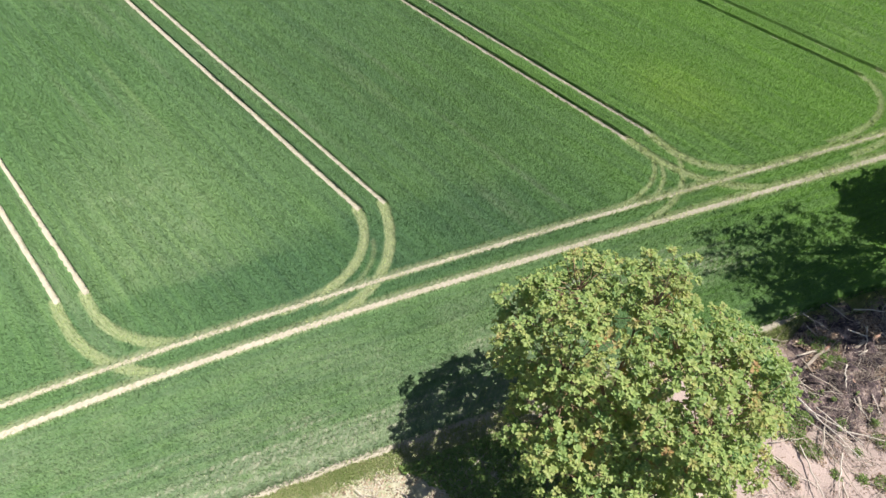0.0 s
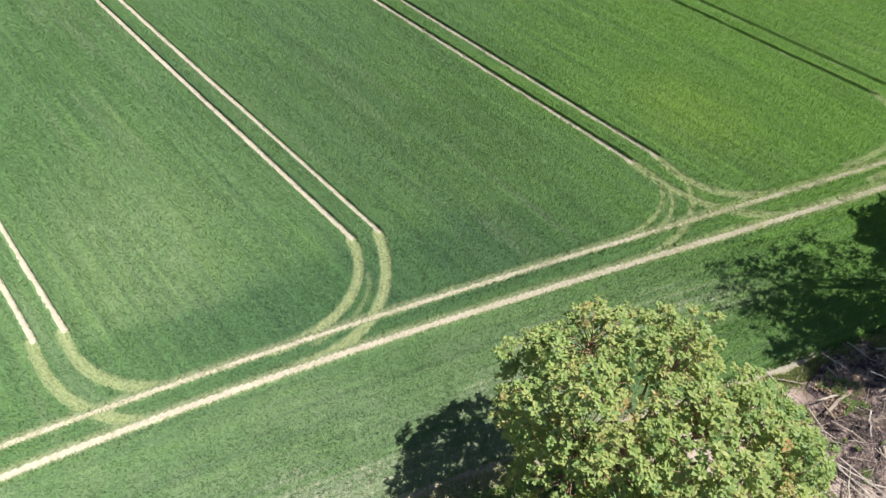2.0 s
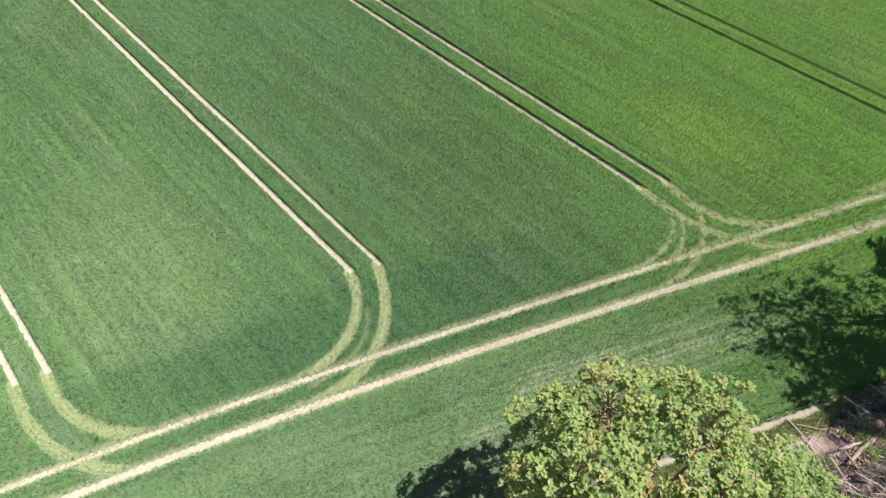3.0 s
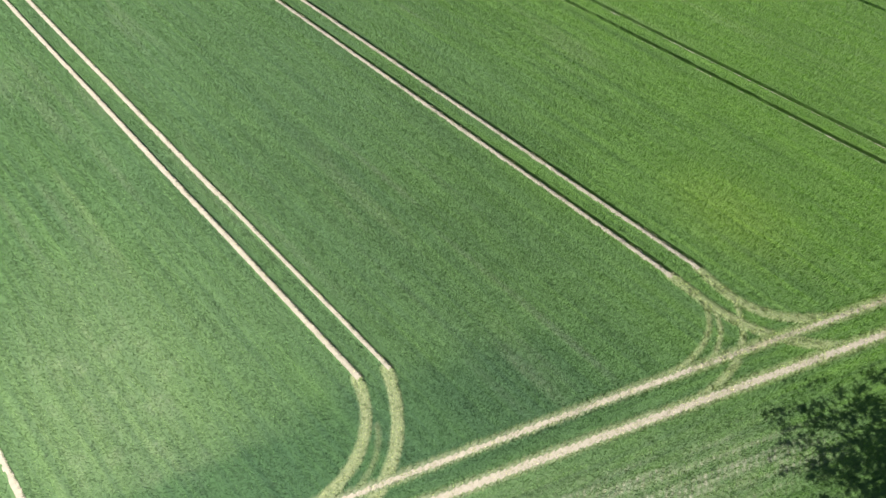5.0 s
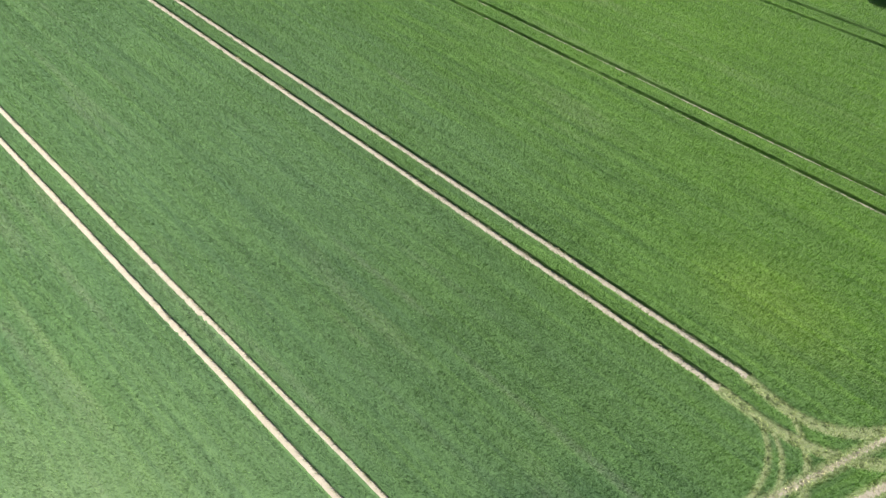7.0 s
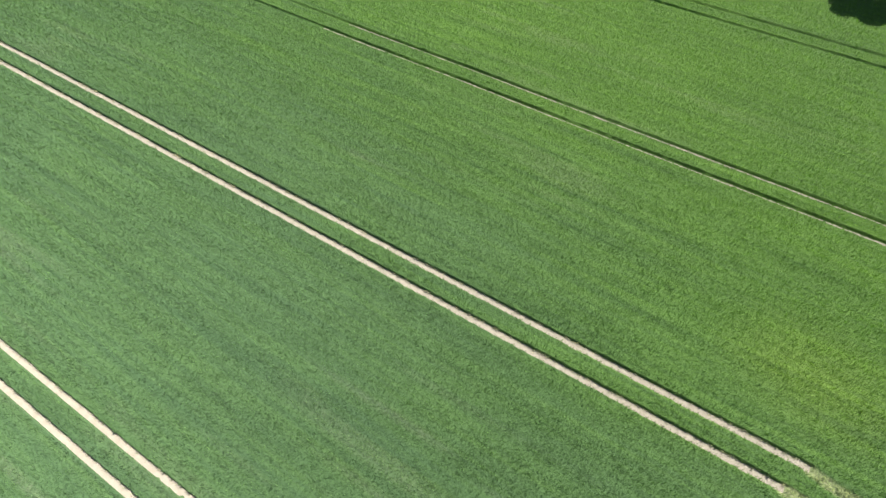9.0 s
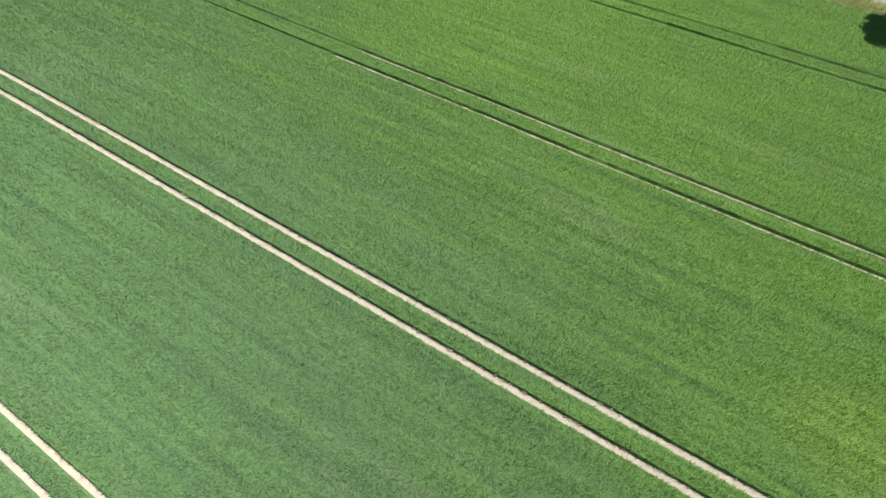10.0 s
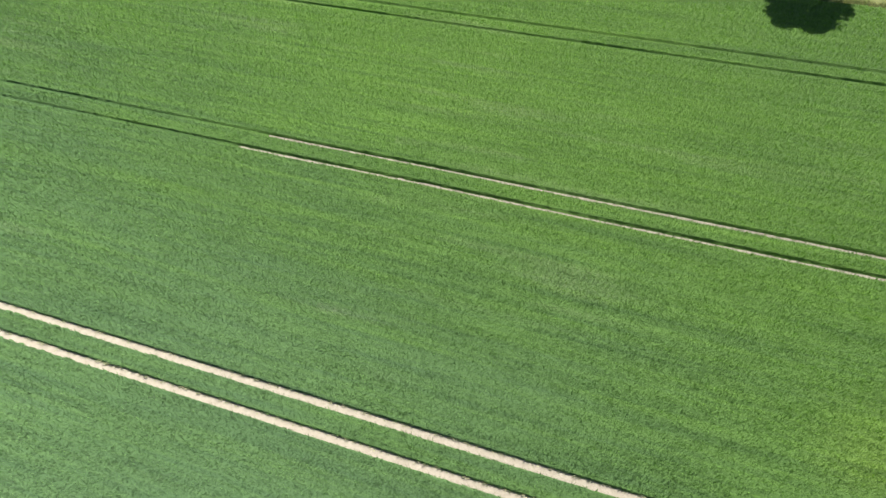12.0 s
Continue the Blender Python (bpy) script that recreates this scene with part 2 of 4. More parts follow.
# rotting leaves; the darkest mottles paint shade between the lumps into the colour
M_SHADED_MOULD, nt, b = material("shaded_leaf_mould", 0.95, 0.1)
f = math_of(nt, "ADD", math_of(nt, "MULTIPLY", noise_of(nt, place_of(nt), 1.1, 4.0, 0.6), 0.55), math_of(nt, "MULTIPLY", noise_of(nt, place_of(nt), 5.5, 5.0, 0.7), 0.45))
nt.links.new(ramp_of(nt, f, [(0.42, (0.045, 0.036, 0.042)), (0.50, (0.12, 0.09, 0.092)), (0.57, (0.30, 0.23, 0.21)), (0.66, (0.56, 0.46, 0.40))]), b.inputs["Base Color"])
bump_of(nt, b, noise_of(nt, place_of(nt), 9.0, 5.0, 0.7), 0.9, 0.06)


def leafy(name, stops, shine=0.5, through_leaf=0.34):
    m, nt, b = material(name, shine, 0.35)
    isl = nt.nodes.new("ShaderNodeNewGeometry").outputs["Random Per Island"]
    patch = noise_of(nt, place_of(nt), 0.55, 3.0)
    fac = math_of(nt, "ADD", math_of(nt, "MULTIPLY", isl, 0.6), math_of(nt, "MULTIPLY", patch, 0.4))
    col = ramp_of(nt, fac, stops)
    nt.links.new(col, b.inputs["Base Color"])
    tr = nt.nodes.new("ShaderNodeBsdfTranslucent")
    nt.links.new(mix_of(nt, 1.0, col, (1.35, 1.3, 1.0), "MULTIPLY"), tr.inputs[0])
    ms = nt.nodes.new("ShaderNodeMixShader")
    ms.inputs[0].default_value = through_leaf
    nt.links.new(b.outputs[0], ms.inputs[1])
    nt.links.new(tr.outputs[0], ms.inputs[2])
    nt.links.new(ms.outputs[0], nt.nodes["Material Output"].inputs[0])
    return m


M_LEAF = leafy("tree_leaf", [(0.1, (0.15, 0.25, 0.07)), (0.42, (0.30, 0.41, 0.12)), (0.64, (0.42, 0.50, 0.19)), (0.77, (0.46, 0.45, 0.20)), (0.86, (0.47, 0.32, 0.16))], 0.5, 0.40)
M_TUFT, nt, b = material("spring_leaf", 0.5, 0.35)
leaf = math_of(nt, "ADD", math_of(nt, "MULTIPLY", nt.nodes.new("ShaderNodeNewGeometry").outputs["Random Per Island"], 0.25), math_of(nt, "MULTIPLY", node(nt, "ShaderNodeAttribute", attr="tone").outputs["Fac"], 0.75))
leaf = ramp_of(nt, leaf, [(0.1, (0.155, 0.275, 0.11)), (0.35, (0.285, 0.395, 0.135)), (0.58, (0.395, 0.465, 0.17)), (0.75, (0.445, 0.42, 0.175)), (0.88, (0.44, 0.28, 0.13))])
nt.links.new(leaf, b.inputs["Base Color"])
tr = nt.nodes.new("ShaderNodeBsdfTranslucent")
nt.links.new(mix_of(nt, 1.0, leaf, (1.25, 1.2, 0.9), "MULTIPLY"), tr.inputs[0])
ms = nt.nodes.new("ShaderNodeMixShader")
ms.inputs[0].default_value = 0.30
nt.links.new(b.outputs[0], ms.inputs[1])
nt.links.new(tr.outputs[0], ms.inputs[2])
nt.links.new(ms.outputs[0], nt.nodes["Material Output"].inputs[0])
M_GRASS = leafy("verge_grass_blade", [(0.1, (0.16, 0.23, 0.07)), (0.5, (0.25, 0.31, 0.12)), (0.75, (0.38, 0.37, 0.20)), (0.95, (0.50, 0.46, 0.31))], 0.6)
M_WEED = leafy("weed_leaf", [(0.1, (0.12, 0.21, 0.05)), (0.6, (0.22, 0.32, 0.10)), (0.95, (0.34, 0.38, 0.16))], 0.5)
M_LITTER = leafy("dead_leaf", [(0.1, (0.16, 0.11, 0.08)), (0.5, (0.36, 0.26, 0.19)), (0.9, (0.62, 0.51, 0.40))], 0.8, 0.1)


def woody(name, stops, rough=0.85):
    m, nt, b = material(name, rough, 0.15)
    f = noise_of(nt, place_of(nt), 9.0, 5.0, 0.65)
    info = nt.nodes.new("ShaderNodeObjectInfo").outputs["Random"]
    f2 = math_of(nt, "ADD", math_of(nt, "MULTIPLY", f, 0.7), math_of(nt, "MULTIPLY", info, 0.3))
    nt.links.new(ramp_of(nt, f2, stops), b.inputs["Base Color"])
    bump_of(nt, b, f, 0.6, 0.03)
    return m


M_BARK = woody("bark", [(0.2, (0.15, 0.11, 0.08)), (0.8, (0.34, 0.27, 0.21))])
M_LIMB = woody("young_bark", [(0.2, (0.21, 0.135, 0.085)), (0.8, (0.46, 0.33, 0.23))])
M_DEADWOOD = woody("weathered_wood", [(0.2, (0.32, 0.26, 0.21)), (0.5, (0.52, 0.45, 0.38)), (0.8, (0.74, 0.67, 0.59))])
M_PALEWOOD = woody("bleached_wood", [(0.2, (0.46, 0.40, 0.34)), (0.5, (0.66, 0.60, 0.53)), (0.8, (0.80, 0.75, 0.69))])
M_BRUSH = woody("brush_bark", [(0.2, (0.13, 0.10, 0.085)), (0.5, (0.32, 0.26, 0.22)), (0.8, (0.60, 0.53, 0.46))])
M_SPLIT = woody("fresh_split_wood", [(0.2, (0.38, 0.20, 0.14)), (0.8, (0.62, 0.44, 0.34))])


# ---- mesh helpers ----
def part(name, mesh, mat, parent=None, label=""):
    ob = new(name, mesh)
    if mat:
        mesh.materials.clear()
        mesh.materials.append(mat)
    if parent:
        ob.parent = parent
    return tagged(ob, label)


def fast_mesh(name, verts, faces, attrs=(), smooth=False):
    """A mesh from numpy arrays; all faces have the same number of corners."""
    verts, faces = np.asarray(verts, np.float32), np.asarray(faces, np.int32)
    me = bpy.data.meshes.new(name)
    n, k = faces.shape
    me.vertices.add(len(verts))
    me.vertices.foreach_set("co", verts.ravel())
    me.loops.add(n * k)
    me.loops.foreach_set("vertex_index", faces.ravel())
    me.polygons.add(n)
    me.polygons.foreach_set("loop_start", np.arange(n, dtype=np.int32) * k)
    me.polygons.foreach_set("use_smooth", np.full(n, smooth))
    for key, val in attrs:
        a = me.attributes.new(key, "FLOAT", "POINT")
        a.data.foreach_set("value", np.asarray(val, np.float32))
    me.update(calc_edges=True)
    return me


RNG = np.random.default_rng(7)
TABLE = RNG.random((257, 257)).astype(np.float32)


def vnoise(x, y, size, seed=0):
    """Smooth noise 0..1 with lumps of that size."""
    u, v = np.asarray(x) / size + 31.7 * seed + 1000, np.asarray(y) / size + 17.3 * seed + 1000
    i, j = np.floor(u).astype(int), np.floor(v).astype(int)
    f, g = u - i, v - j
    f, g = f * f * (3 - 2 * f), g * g * (3 - 2 * g)
    i, j = i % 256, j % 256
    return (TABLE[i, j] * (1 - f) + TABLE[i + 1, j] * f) * (1 - g) + (TABLE[i, j + 1] * (1 - f) + TABLE[i + 1, j + 1] * f) * g


def smooth(a, b, x):
    t = np.clip((x - a) / (b - a), 0, 1)
    return t * t * (3 - 2 * t)


def tube(path, radii, sides=6):
    """Verts and quads of a tapered tube along a path."""
    path = [Vector(p) for p in path]
    verts, faces = [], []
    for i, p in enumerate(path):
        d = (path[min(i + 1, len(path) - 1)] - path[max(i - 1, 0)]).normalized()
        a = d.orthogonal().normalized()
        if i and a.dot(last) < 0:
            a = -a
        a = (last - d * last.dot(d)).normalized() if i and (last - d * last.dot(d)).length > 1e-3 else a
        last, c = a, d.cross(a)
        for k in range(sides):
            w = 2 * math.pi * k / sides
            verts.append(p + (a * math.cos(w) + c * math.sin(w)) * radii[i])
    for i in range(len(path) - 1):
        for k in range(sides):
            k2 = (k + 1) % sides
            faces.append((i * sides + k, i * sides + k2, (i + 1) * sides + k2, (i + 1) * sides + k))
    n = len(verts)
    verts += [path[0], path[-1]]
    for k in range(sides):
        k2 = (k + 1) % sides
        faces.append((n, k2, k, n))
        e = (len(path) - 1) * sides
        faces.append((n + 1, e + k, e + k2, n + 1))
    return verts, faces


def tubes_mesh(name, tubes):
    verts, faces = [], []
    for v, f in tubes:
        o = len(verts)
        verts += [tuple(p) for p in v]
        faces += [tuple(dict.fromkeys(i + o for i in q)) for q in f]
    me = bpy.data.meshes.new(name)
    me.from_pydata(verts, [], faces)
    me.update()
    me.polygons.foreach_set("use_smooth", np.full(len(me.polygons), True))
    return me


def crooked(a, b, bend, steps, rnd):
    """A crooked path from a to b."""
    a, b = Vector(a), Vector(b)
    out = []
    off = Vector((0, 0, 0))
    for i in range(steps + 1):
        t = i / steps
        if 0 < i < steps:
            off = off * 0.6 + Vector([rnd.uniform(-1, 1) for _ in range(3)]) * bend
        out.append(a.lerp(b, t) + off * (math.sin(math.pi * t)))
    return out


# ---- the plan of the field ----
GROUND = -0.355
TRAMS = [(-31.4, 48.0, "bare"), (-29.4, 47.0, "bare"), (-8.70, 35.8, "bare"), (-6.68, 35.0, "bare"), (13.75, 26.4, "bare"), (15.74, 25.4, "bare"), (36.58, 15.4, "bare"), (38.68, 14.3, "bare"),
         (59.85, 4.4, "thin"), (61.90, 3.2, "thin"), (82.55, -5.0, "green"), (84.5, -6.0, "green")]
# wheelings that leave the tramlines for the headland: four control points, half width, how flat
WHEELINGS = [
    ((13.75, 26.6), (12.8, 23.0), (9.5, 20.4), (3.6, 22.9), 0.40, 1.0),
    ((15.74, 25.6), (14.1, 21.4), (10.3, 17.7), (4.2, 20.7), 0.44, 1.0),
    ((12.6, 23.0), (11.5, 21.0), (9.3, 20.4), (6.0, 21.2), 0.16, 0.5),
    ((-8.70, 36.0), (-9.2, 32.0), (-9.0, 28.5), (-5.4, 24.7), 0.42, 0.9),
    ((-6.68, 35.2), (-7.2, 32.0), (-6.6, 28.8), (-3.6, 26.3), 0.42, 0.9),
    ((36.58, 15.6), (36.4, 12.5), (35.4, 8.2), (40.4, 3.4), 0.42, 1.0),
    ((38.68, 14.5), (37.7, 11.0), (37.8, 8.2), (42.0, 5.0), 0.42, 1.0),
    ((36.4, 12.6), (35.0, 10.6), (32.0, 9.7), (27.6, 12.2), 0.18, 1.0),
    ((36.2, 11.6), (35.0, 9.7), (32.6, 9.2), (30.0, 10.5), 0.16, 1.0),
    ((38.3, 11.3), (36.9, 9.3), (33.9, 7.0), (28.0, 9.5), 0.18, 1.0),
    ((37.6, 10.6), (36.2, 8.6), (33.4, 7.4), (30.0, 8.8), 0.15, 0.9),
    ((59.9, 4.8), (59.3, 1.6), (56.0, -1.0), (49.0, 2.4), 0.30, 0.9),
    ((61.9, 3.6), (60.6, -0.6), (56.5, -3.2), (49.0, 0.2), 0.32, 0.9),
]


def bezier(p0, p1, p2, p3, n=36):
    t = np.linspace(0, 1, n)[:, None]
    return (1 - t) ** 3 * np.array(p0) + 3 * (1 - t) ** 2 * t * np.array(p1) + 3 * (1 - t) * t * t * np.array(p2) + t ** 3 * np.array(p3)


def dist_to(path, x, y, reach):
    """Distance of many points from a path, where it is within reach (else a large number)."""
    d = np.full(x.shape, 99.0, np.float32)
    lo, hi = path.min(0) - reach, path.max(0) + reach
    sel = np.nonzero((x > lo[0]) & (x < hi[0]) & (y > lo[1]) & (y < hi[1]))[0]
    if not len(sel):
        return d
    px, py, best = x[sel], y[sel], np.full(len(sel), 1e9)
    for a, c in zip(path[:-1], path[1:]):
        ab = c - a
        t = np.clip(((px - a[0]) * ab[0] + (py - a[1]) * ab[1]) / (ab @ ab), 0, 1)
        best = np.minimum(best, np.hypot(px - a[0] - t * ab[0], py - a[1] - t * ab[1]))
    d[sel] = best
    return d


def headland(x):
    """The two wheel lines that run along the headland."""
    return 24.61 - 0.4299 * x - 0.0014 * x ** 2 + 1.23e-5 * x ** 3, 22.43 - 0.4293 * x - 0.00185 * x ** 2 + 1.845e-5 * x ** 3


def edge_of(x):
    """The southern edge of the crop."""
    return 11.05 - 0.465 * x - 0.0007 * x ** 2


def plan(x, y):
    """At many points: the height of the crop's top, how far it is flattened, how thin it stands, how bare the ground is."""
    wob = (vnoise(x, y, 0.3, 1) - 0.5) * 0.07
    bare = np.zeros(x.shape, np.float32)
    cover = np.zeros(x.shape, np.float32)
    dip = np.zeros(x.shape, np.float32)
    for tx, ty, kind in TRAMS:
        d = np.abs(x - tx + (vnoise(y, y * 0 + tx, 14.0, 3) - 0.5) * 0.10 - (0.02 if kind == "thin" else 0.11)) + wob * 0.6
        on = smooth(ty - 0.25, ty + 0.25, y)
        if kind == "bare":
            half = 0.275 if tx < 20 else 0.305
            bed = smooth(half + 0.035, half - 0.035, d) * on
            bare = np.maximum(bare, bed)
            cover = np.maximum(cover, 0.55 * bed * smooth(0.22, 0.34, x - tx))
        elif kind == "thin":
            lost = 0.30 * smooth(68, 80, y) + 0.05 * vnoise(y, y * 0 + tx, 9.0, 5)
            bare = np.maximum(bare, smooth(0.215, 0.165, d + lost + (0.03 if tx > 61 else 0.0)) * on)
            dip = np.maximum(dip, smooth(0.27, 0.22, d) * on)
        else:
            dip = np.maximum(dip, smooth(0.33, 0.25, d) * on)
    flat = np.zeros(x.shape, np.float32)
    for p0, p1, p2, p3, half, amount in WHEELINGS:
        path = bezier(p0, p1, p2, p3)
        half *= 0.92
        d = dist_to(path, x, y, half + 0.6) + wob * 1.2
        flat = np.maximum(flat, smooth(half + 0.14, half - 0.10, d) * amount * (0.84 + 0.16 * np.cos(np.minimum(d, 3) * 19.0) * (half > 0.3)))
    pale = np.zeros(x.shape, np.float32)
    h1, h2 = headland(x)
    for h, half, clear in ((h1, 0.21, 0.55), (h2, 0.27, 0.84)):
        d = np.abs(y - h) * 0.91 + wob
        on = smooth(half + 0.08, half - 0.06, d)
        bare = np.maximum(bare, on)
        cover = np.maximum(cover, on * (0.8 * (1 - clear) + 0.22 * smooth(24, 40, x) + (0.3 if half < 0.25 else 0.0) * smooth(6, -3, x)) * (0.3 + 1.2 * smooth(0.25, 0.75, vnoise(x, y * 0 + half * 90, 3.0, 6))))
        flat = np.maximum(flat, smooth(half + 0.28 + 0.12 * smooth(24, 40, x), half + 0.04, d) * 0.85)
        pale = np.maximum(pale, smooth(half + 0.16, half, d) * (1 - 0.6 * smooth(24, 40, x)))
    e = y - edge_of(x)
    lines = 0.5 + 0.5 * np.cos(e * 2 * np.pi / 0.44)
    reach = 4.8 + 5.0 * smooth(6, 20, x)
    row = np.round(e / 0.44)
    gap = smooth(0.34, 0.72, vnoise(x * 0.22, row * 1.7, 1.0, 10))
    thin = smooth(reach + 0.8, reach - 2.0, e) * (0.10 + 0.22 * vnoise(x, y, 0.9, 9) + 0.26 * smooth(3.2, 0.6, e) + (0.9 + 0.3 * smooth(6, 18, x)) * lines ** 2 * gap) * smooth(36, 27, x)
    thin = thin * (1 - 0.9 * smooth(15, 22, x) * smooth(6.0, 4.0, e))
    thin = np.maximum(thin, smooth(13, 8, e) * (0.03 + 0.22 * vnoise(x, y, 2.0, 11)) * smooth(44, 18, x) * (1 - 0.8 * smooth(15, 22, x) * smooth(6.0, 4.0, e)))
    q = np.hypot((x - 0.5) / 6.5, (y - 37.0) / 13.0)
    thin = np.maximum(thin, smooth(1.15, 0.35, q) * (0.03 + 0.15 * smooth(0.5, 0.95, vnoise(x, y * 0.4, 0.6, 12))) * smooth(27.5, 31.5, y + 0.5 * x))
    thin = np.maximum(thin, 0.17 * smooth(0.55, 0.95, vnoise(x, y * 0.08, 0.8, 14)) * smooth(0.4, 0.8, vnoise(x, y * 0.5, 9.0, 16)))
    top = -0.07 + (vnoise(x, y, 0.45, 2) - 0.5) * 0.07 + (vnoise(x, y, 1.7, 4) - 0.5) * 0.06 - 0.07 * thin
    top = top * (1 - flat) + flat * (-0.22 + (vnoise(x, y, 0.3, 7) - 0.5) * 0.08)
    top = top * (1 - dip) + dip * (-0.29)
    end = smooth(0.42, 0.16, e - (vnoise(x, y * 0, 0.4, 15) - 0.5) * 0.12)
    top = top * (1 - bare) + bare * (GROUND - 0.06)
    top = top * (1 - end) + end * (GROUND - 0.06)
    return top, flat * (1 - 0.7 * pale), np.clip(np.maximum(thin, 0.9 * pale), 0, 1), bare, dip, cover


def in_polygon(x, y, poly):
    ok = np.zeros(x.shape, bool)
    for (ax, ay), (bx, by) in zip(poly, poly[1:] + poly[:1]):
        cross = ((ay > y) != (by > y)) & (x < (bx - ax) * (y - ay) / (by - ay + 1e-9) + ax)
        ok ^= cross
    return ok


# the stretch of the field that is built blade by blade
STRETCH = [(-21, 16), (-21, 38), (-12, 62), (2, 87), (18, 104), (44, 121), (76, 121), (86, 80), (101, 24), (101, 8), (72, 3), (52, -18), (-8, 10)]

# ---- ground ----
gx = np.unique(np.round(np.concatenate([[-2500, -1200, -600, -320, -180, -110], np.arange(-60, 140.1, 2.0), [180, 320, 600, 1200, 2500], np.arange(-8, 40, 0.4)]), 3))
gy = np.unique(np.round(np.concatenate([[-2500, -1200, -600, -320, -150, -80], np.arange(-40, 140.1, 2.0), [180, 320, 600, 1200, 2500], np.arange(-18, 14, 0.4)]), 3))
X, Y = np.meshgrid(gx, gy, indexing="ij")
side = Y - edge_of(np.clip(X, -60, 140))
rough = smooth(-1.5, -3.5, side) * (np.abs(X) < 60) * (np.abs(Y) < 40)
Z = GROUND + rough * ((vnoise(X, Y, 2.6, 21) - 0.5) * 0.5 + (vnoise(X, Y, 0.9, 22) - 0.5) * 0.22 + 0.1)
idx = np.arange(X.size).reshape(X.shape)
quads = np.stack([idx[:-1, :-1], idx[1:, :-1], idx[1:, 1:], idx[:-1, 1:]], -1).reshape(-1, 4)
ground = part("ground", fast_mesh("ground", np.stack([X, Y, Z], -1).reshape(-1, 3), quads, smooth=True), M_GROUND)
tagged(ground, "pale dry soil under the crop, brown litter-strewn earth beside it", "ground", kind="structure")


def ground_at(x, y):
    r = float(smooth(-1.5, -3.5, np.float64(y - edge_of(x))))
    return GROUND + r * float((vnoise(np.float64(x), np.float64(y), 2.6, 21) - 0.5) * 0.5 + (vnoise(np.float64(x), np.float64(y), 0.9, 22) - 0.5) * 0.22 + 0.1)


# ---- wheat: the closed canopy ----
def cells(xs, ys, keep):
    X, Y = np.meshgrid(xs, ys, indexing="ij")
    cx, cy = (X[:-1, :-1] + X[1:, 1:]) / 2, (Y[:-1, :-1] + Y[1:, 1:]) / 2
    ok = keep(cx, cy)
    idx = np.arange(X.size).reshape(X.shape)
    q = np.stack([idx[:-1, :-1], idx[1:, :-1], idx[1:, 1:], idx[:-1, 1:]], -1)[ok]
    used, inv = np.unique(q.ravel(), return_inverse=True)
    return X.ravel()[used], Y.ravel()[used], inv.reshape(-1, 4)


EAST_END = 95.4


def ragged_edge(x, y):
    south = y - edge_of(x) - (vnoise(x, y * 0, 0.4, 15) - 0.5) * 0.12
    return np.minimum(south, EAST_END - x + (vnoise(y, y * 0, 0.4, 17) - 0.5) * 0.15)


STEP = 0.21
near_trams = np.concatenate([t[0] + np.array([-0.40, -0.31, -0.23, -0.15, 0.24, 0.32, 0.39, 0.46, 0.54]) for t in TRAMS])
fx, fy, fq = cells(np.unique(np.round(np.concatenate([np.arange(-22, 102, STEP), near_trams]), 3)), np.arange(-20, 122, STEP), lambda x, y: in_polygon(x, y, STRETCH) & (ragged_edge(x, y) > -0.25))
def deep_inside(x, y):
    ok = np.ones(x.shape, bool)
    for dx, dy in ((-2, 0), (2, 0), (0, -1), (0, 1)):
        ok &= in_polygon(x + dx, y + dy, STRETCH)
    return ok


rim = np.concatenate([np.arange(-140, 232, 4.0)] + [np.array([t[0] - 0.4, t[0] - 0.25, t[0] + 0.25, t[0] + 0.4]) for t in TRAMS])
cx, cy, cq = cells(np.unique(np.round(rim, 2)), np.arange(-96, 264, 1.0), lambda x, y: ~deep_inside(x, y) & (y - edge_of(np.clip(x, -60, 140)) > -0.4) & (x < EAST_END))
cy = np.maximum(cy, edge_of(np.clip(cx, -60, 140)) + 0.1)
cx = np.minimum(cx, EAST_END)
ax, ay = np.concatenate([fx, cx]), np.concatenate([fy, cy])
top, flat, thin, bare, dip, cover = plan(ax, ay)
# the outer crop shows its tramlines alone, no headland
outer = np.arange(len(ax)) >= len(fx)
plain = outer & (np.abs(ay - headland(np.clip(ax, -60, 110))[0]) < 6)
top, flat = np.where(plain, -0.09, top), np.where(plain, 0.0, flat)
# the coarse outer crop slips under the built stretch
top[len(fx):] -= np.where(in_polygon(cx, cy, STRETCH), 0.32, 0.02)
me = fast_mesh("wheat_crop", np.stack([ax, ay, top], -1), np.concatenate([fq, cq + len(fx)]), [("lodged", flat), ("thin", thin)], smooth=True)
wheat = part("wheat_crop", me, M_CANOPY)
tagged(wheat, "dense knee-high green winter wheat with pale wheel tracks through it", "wheat crop", kind="stuff")


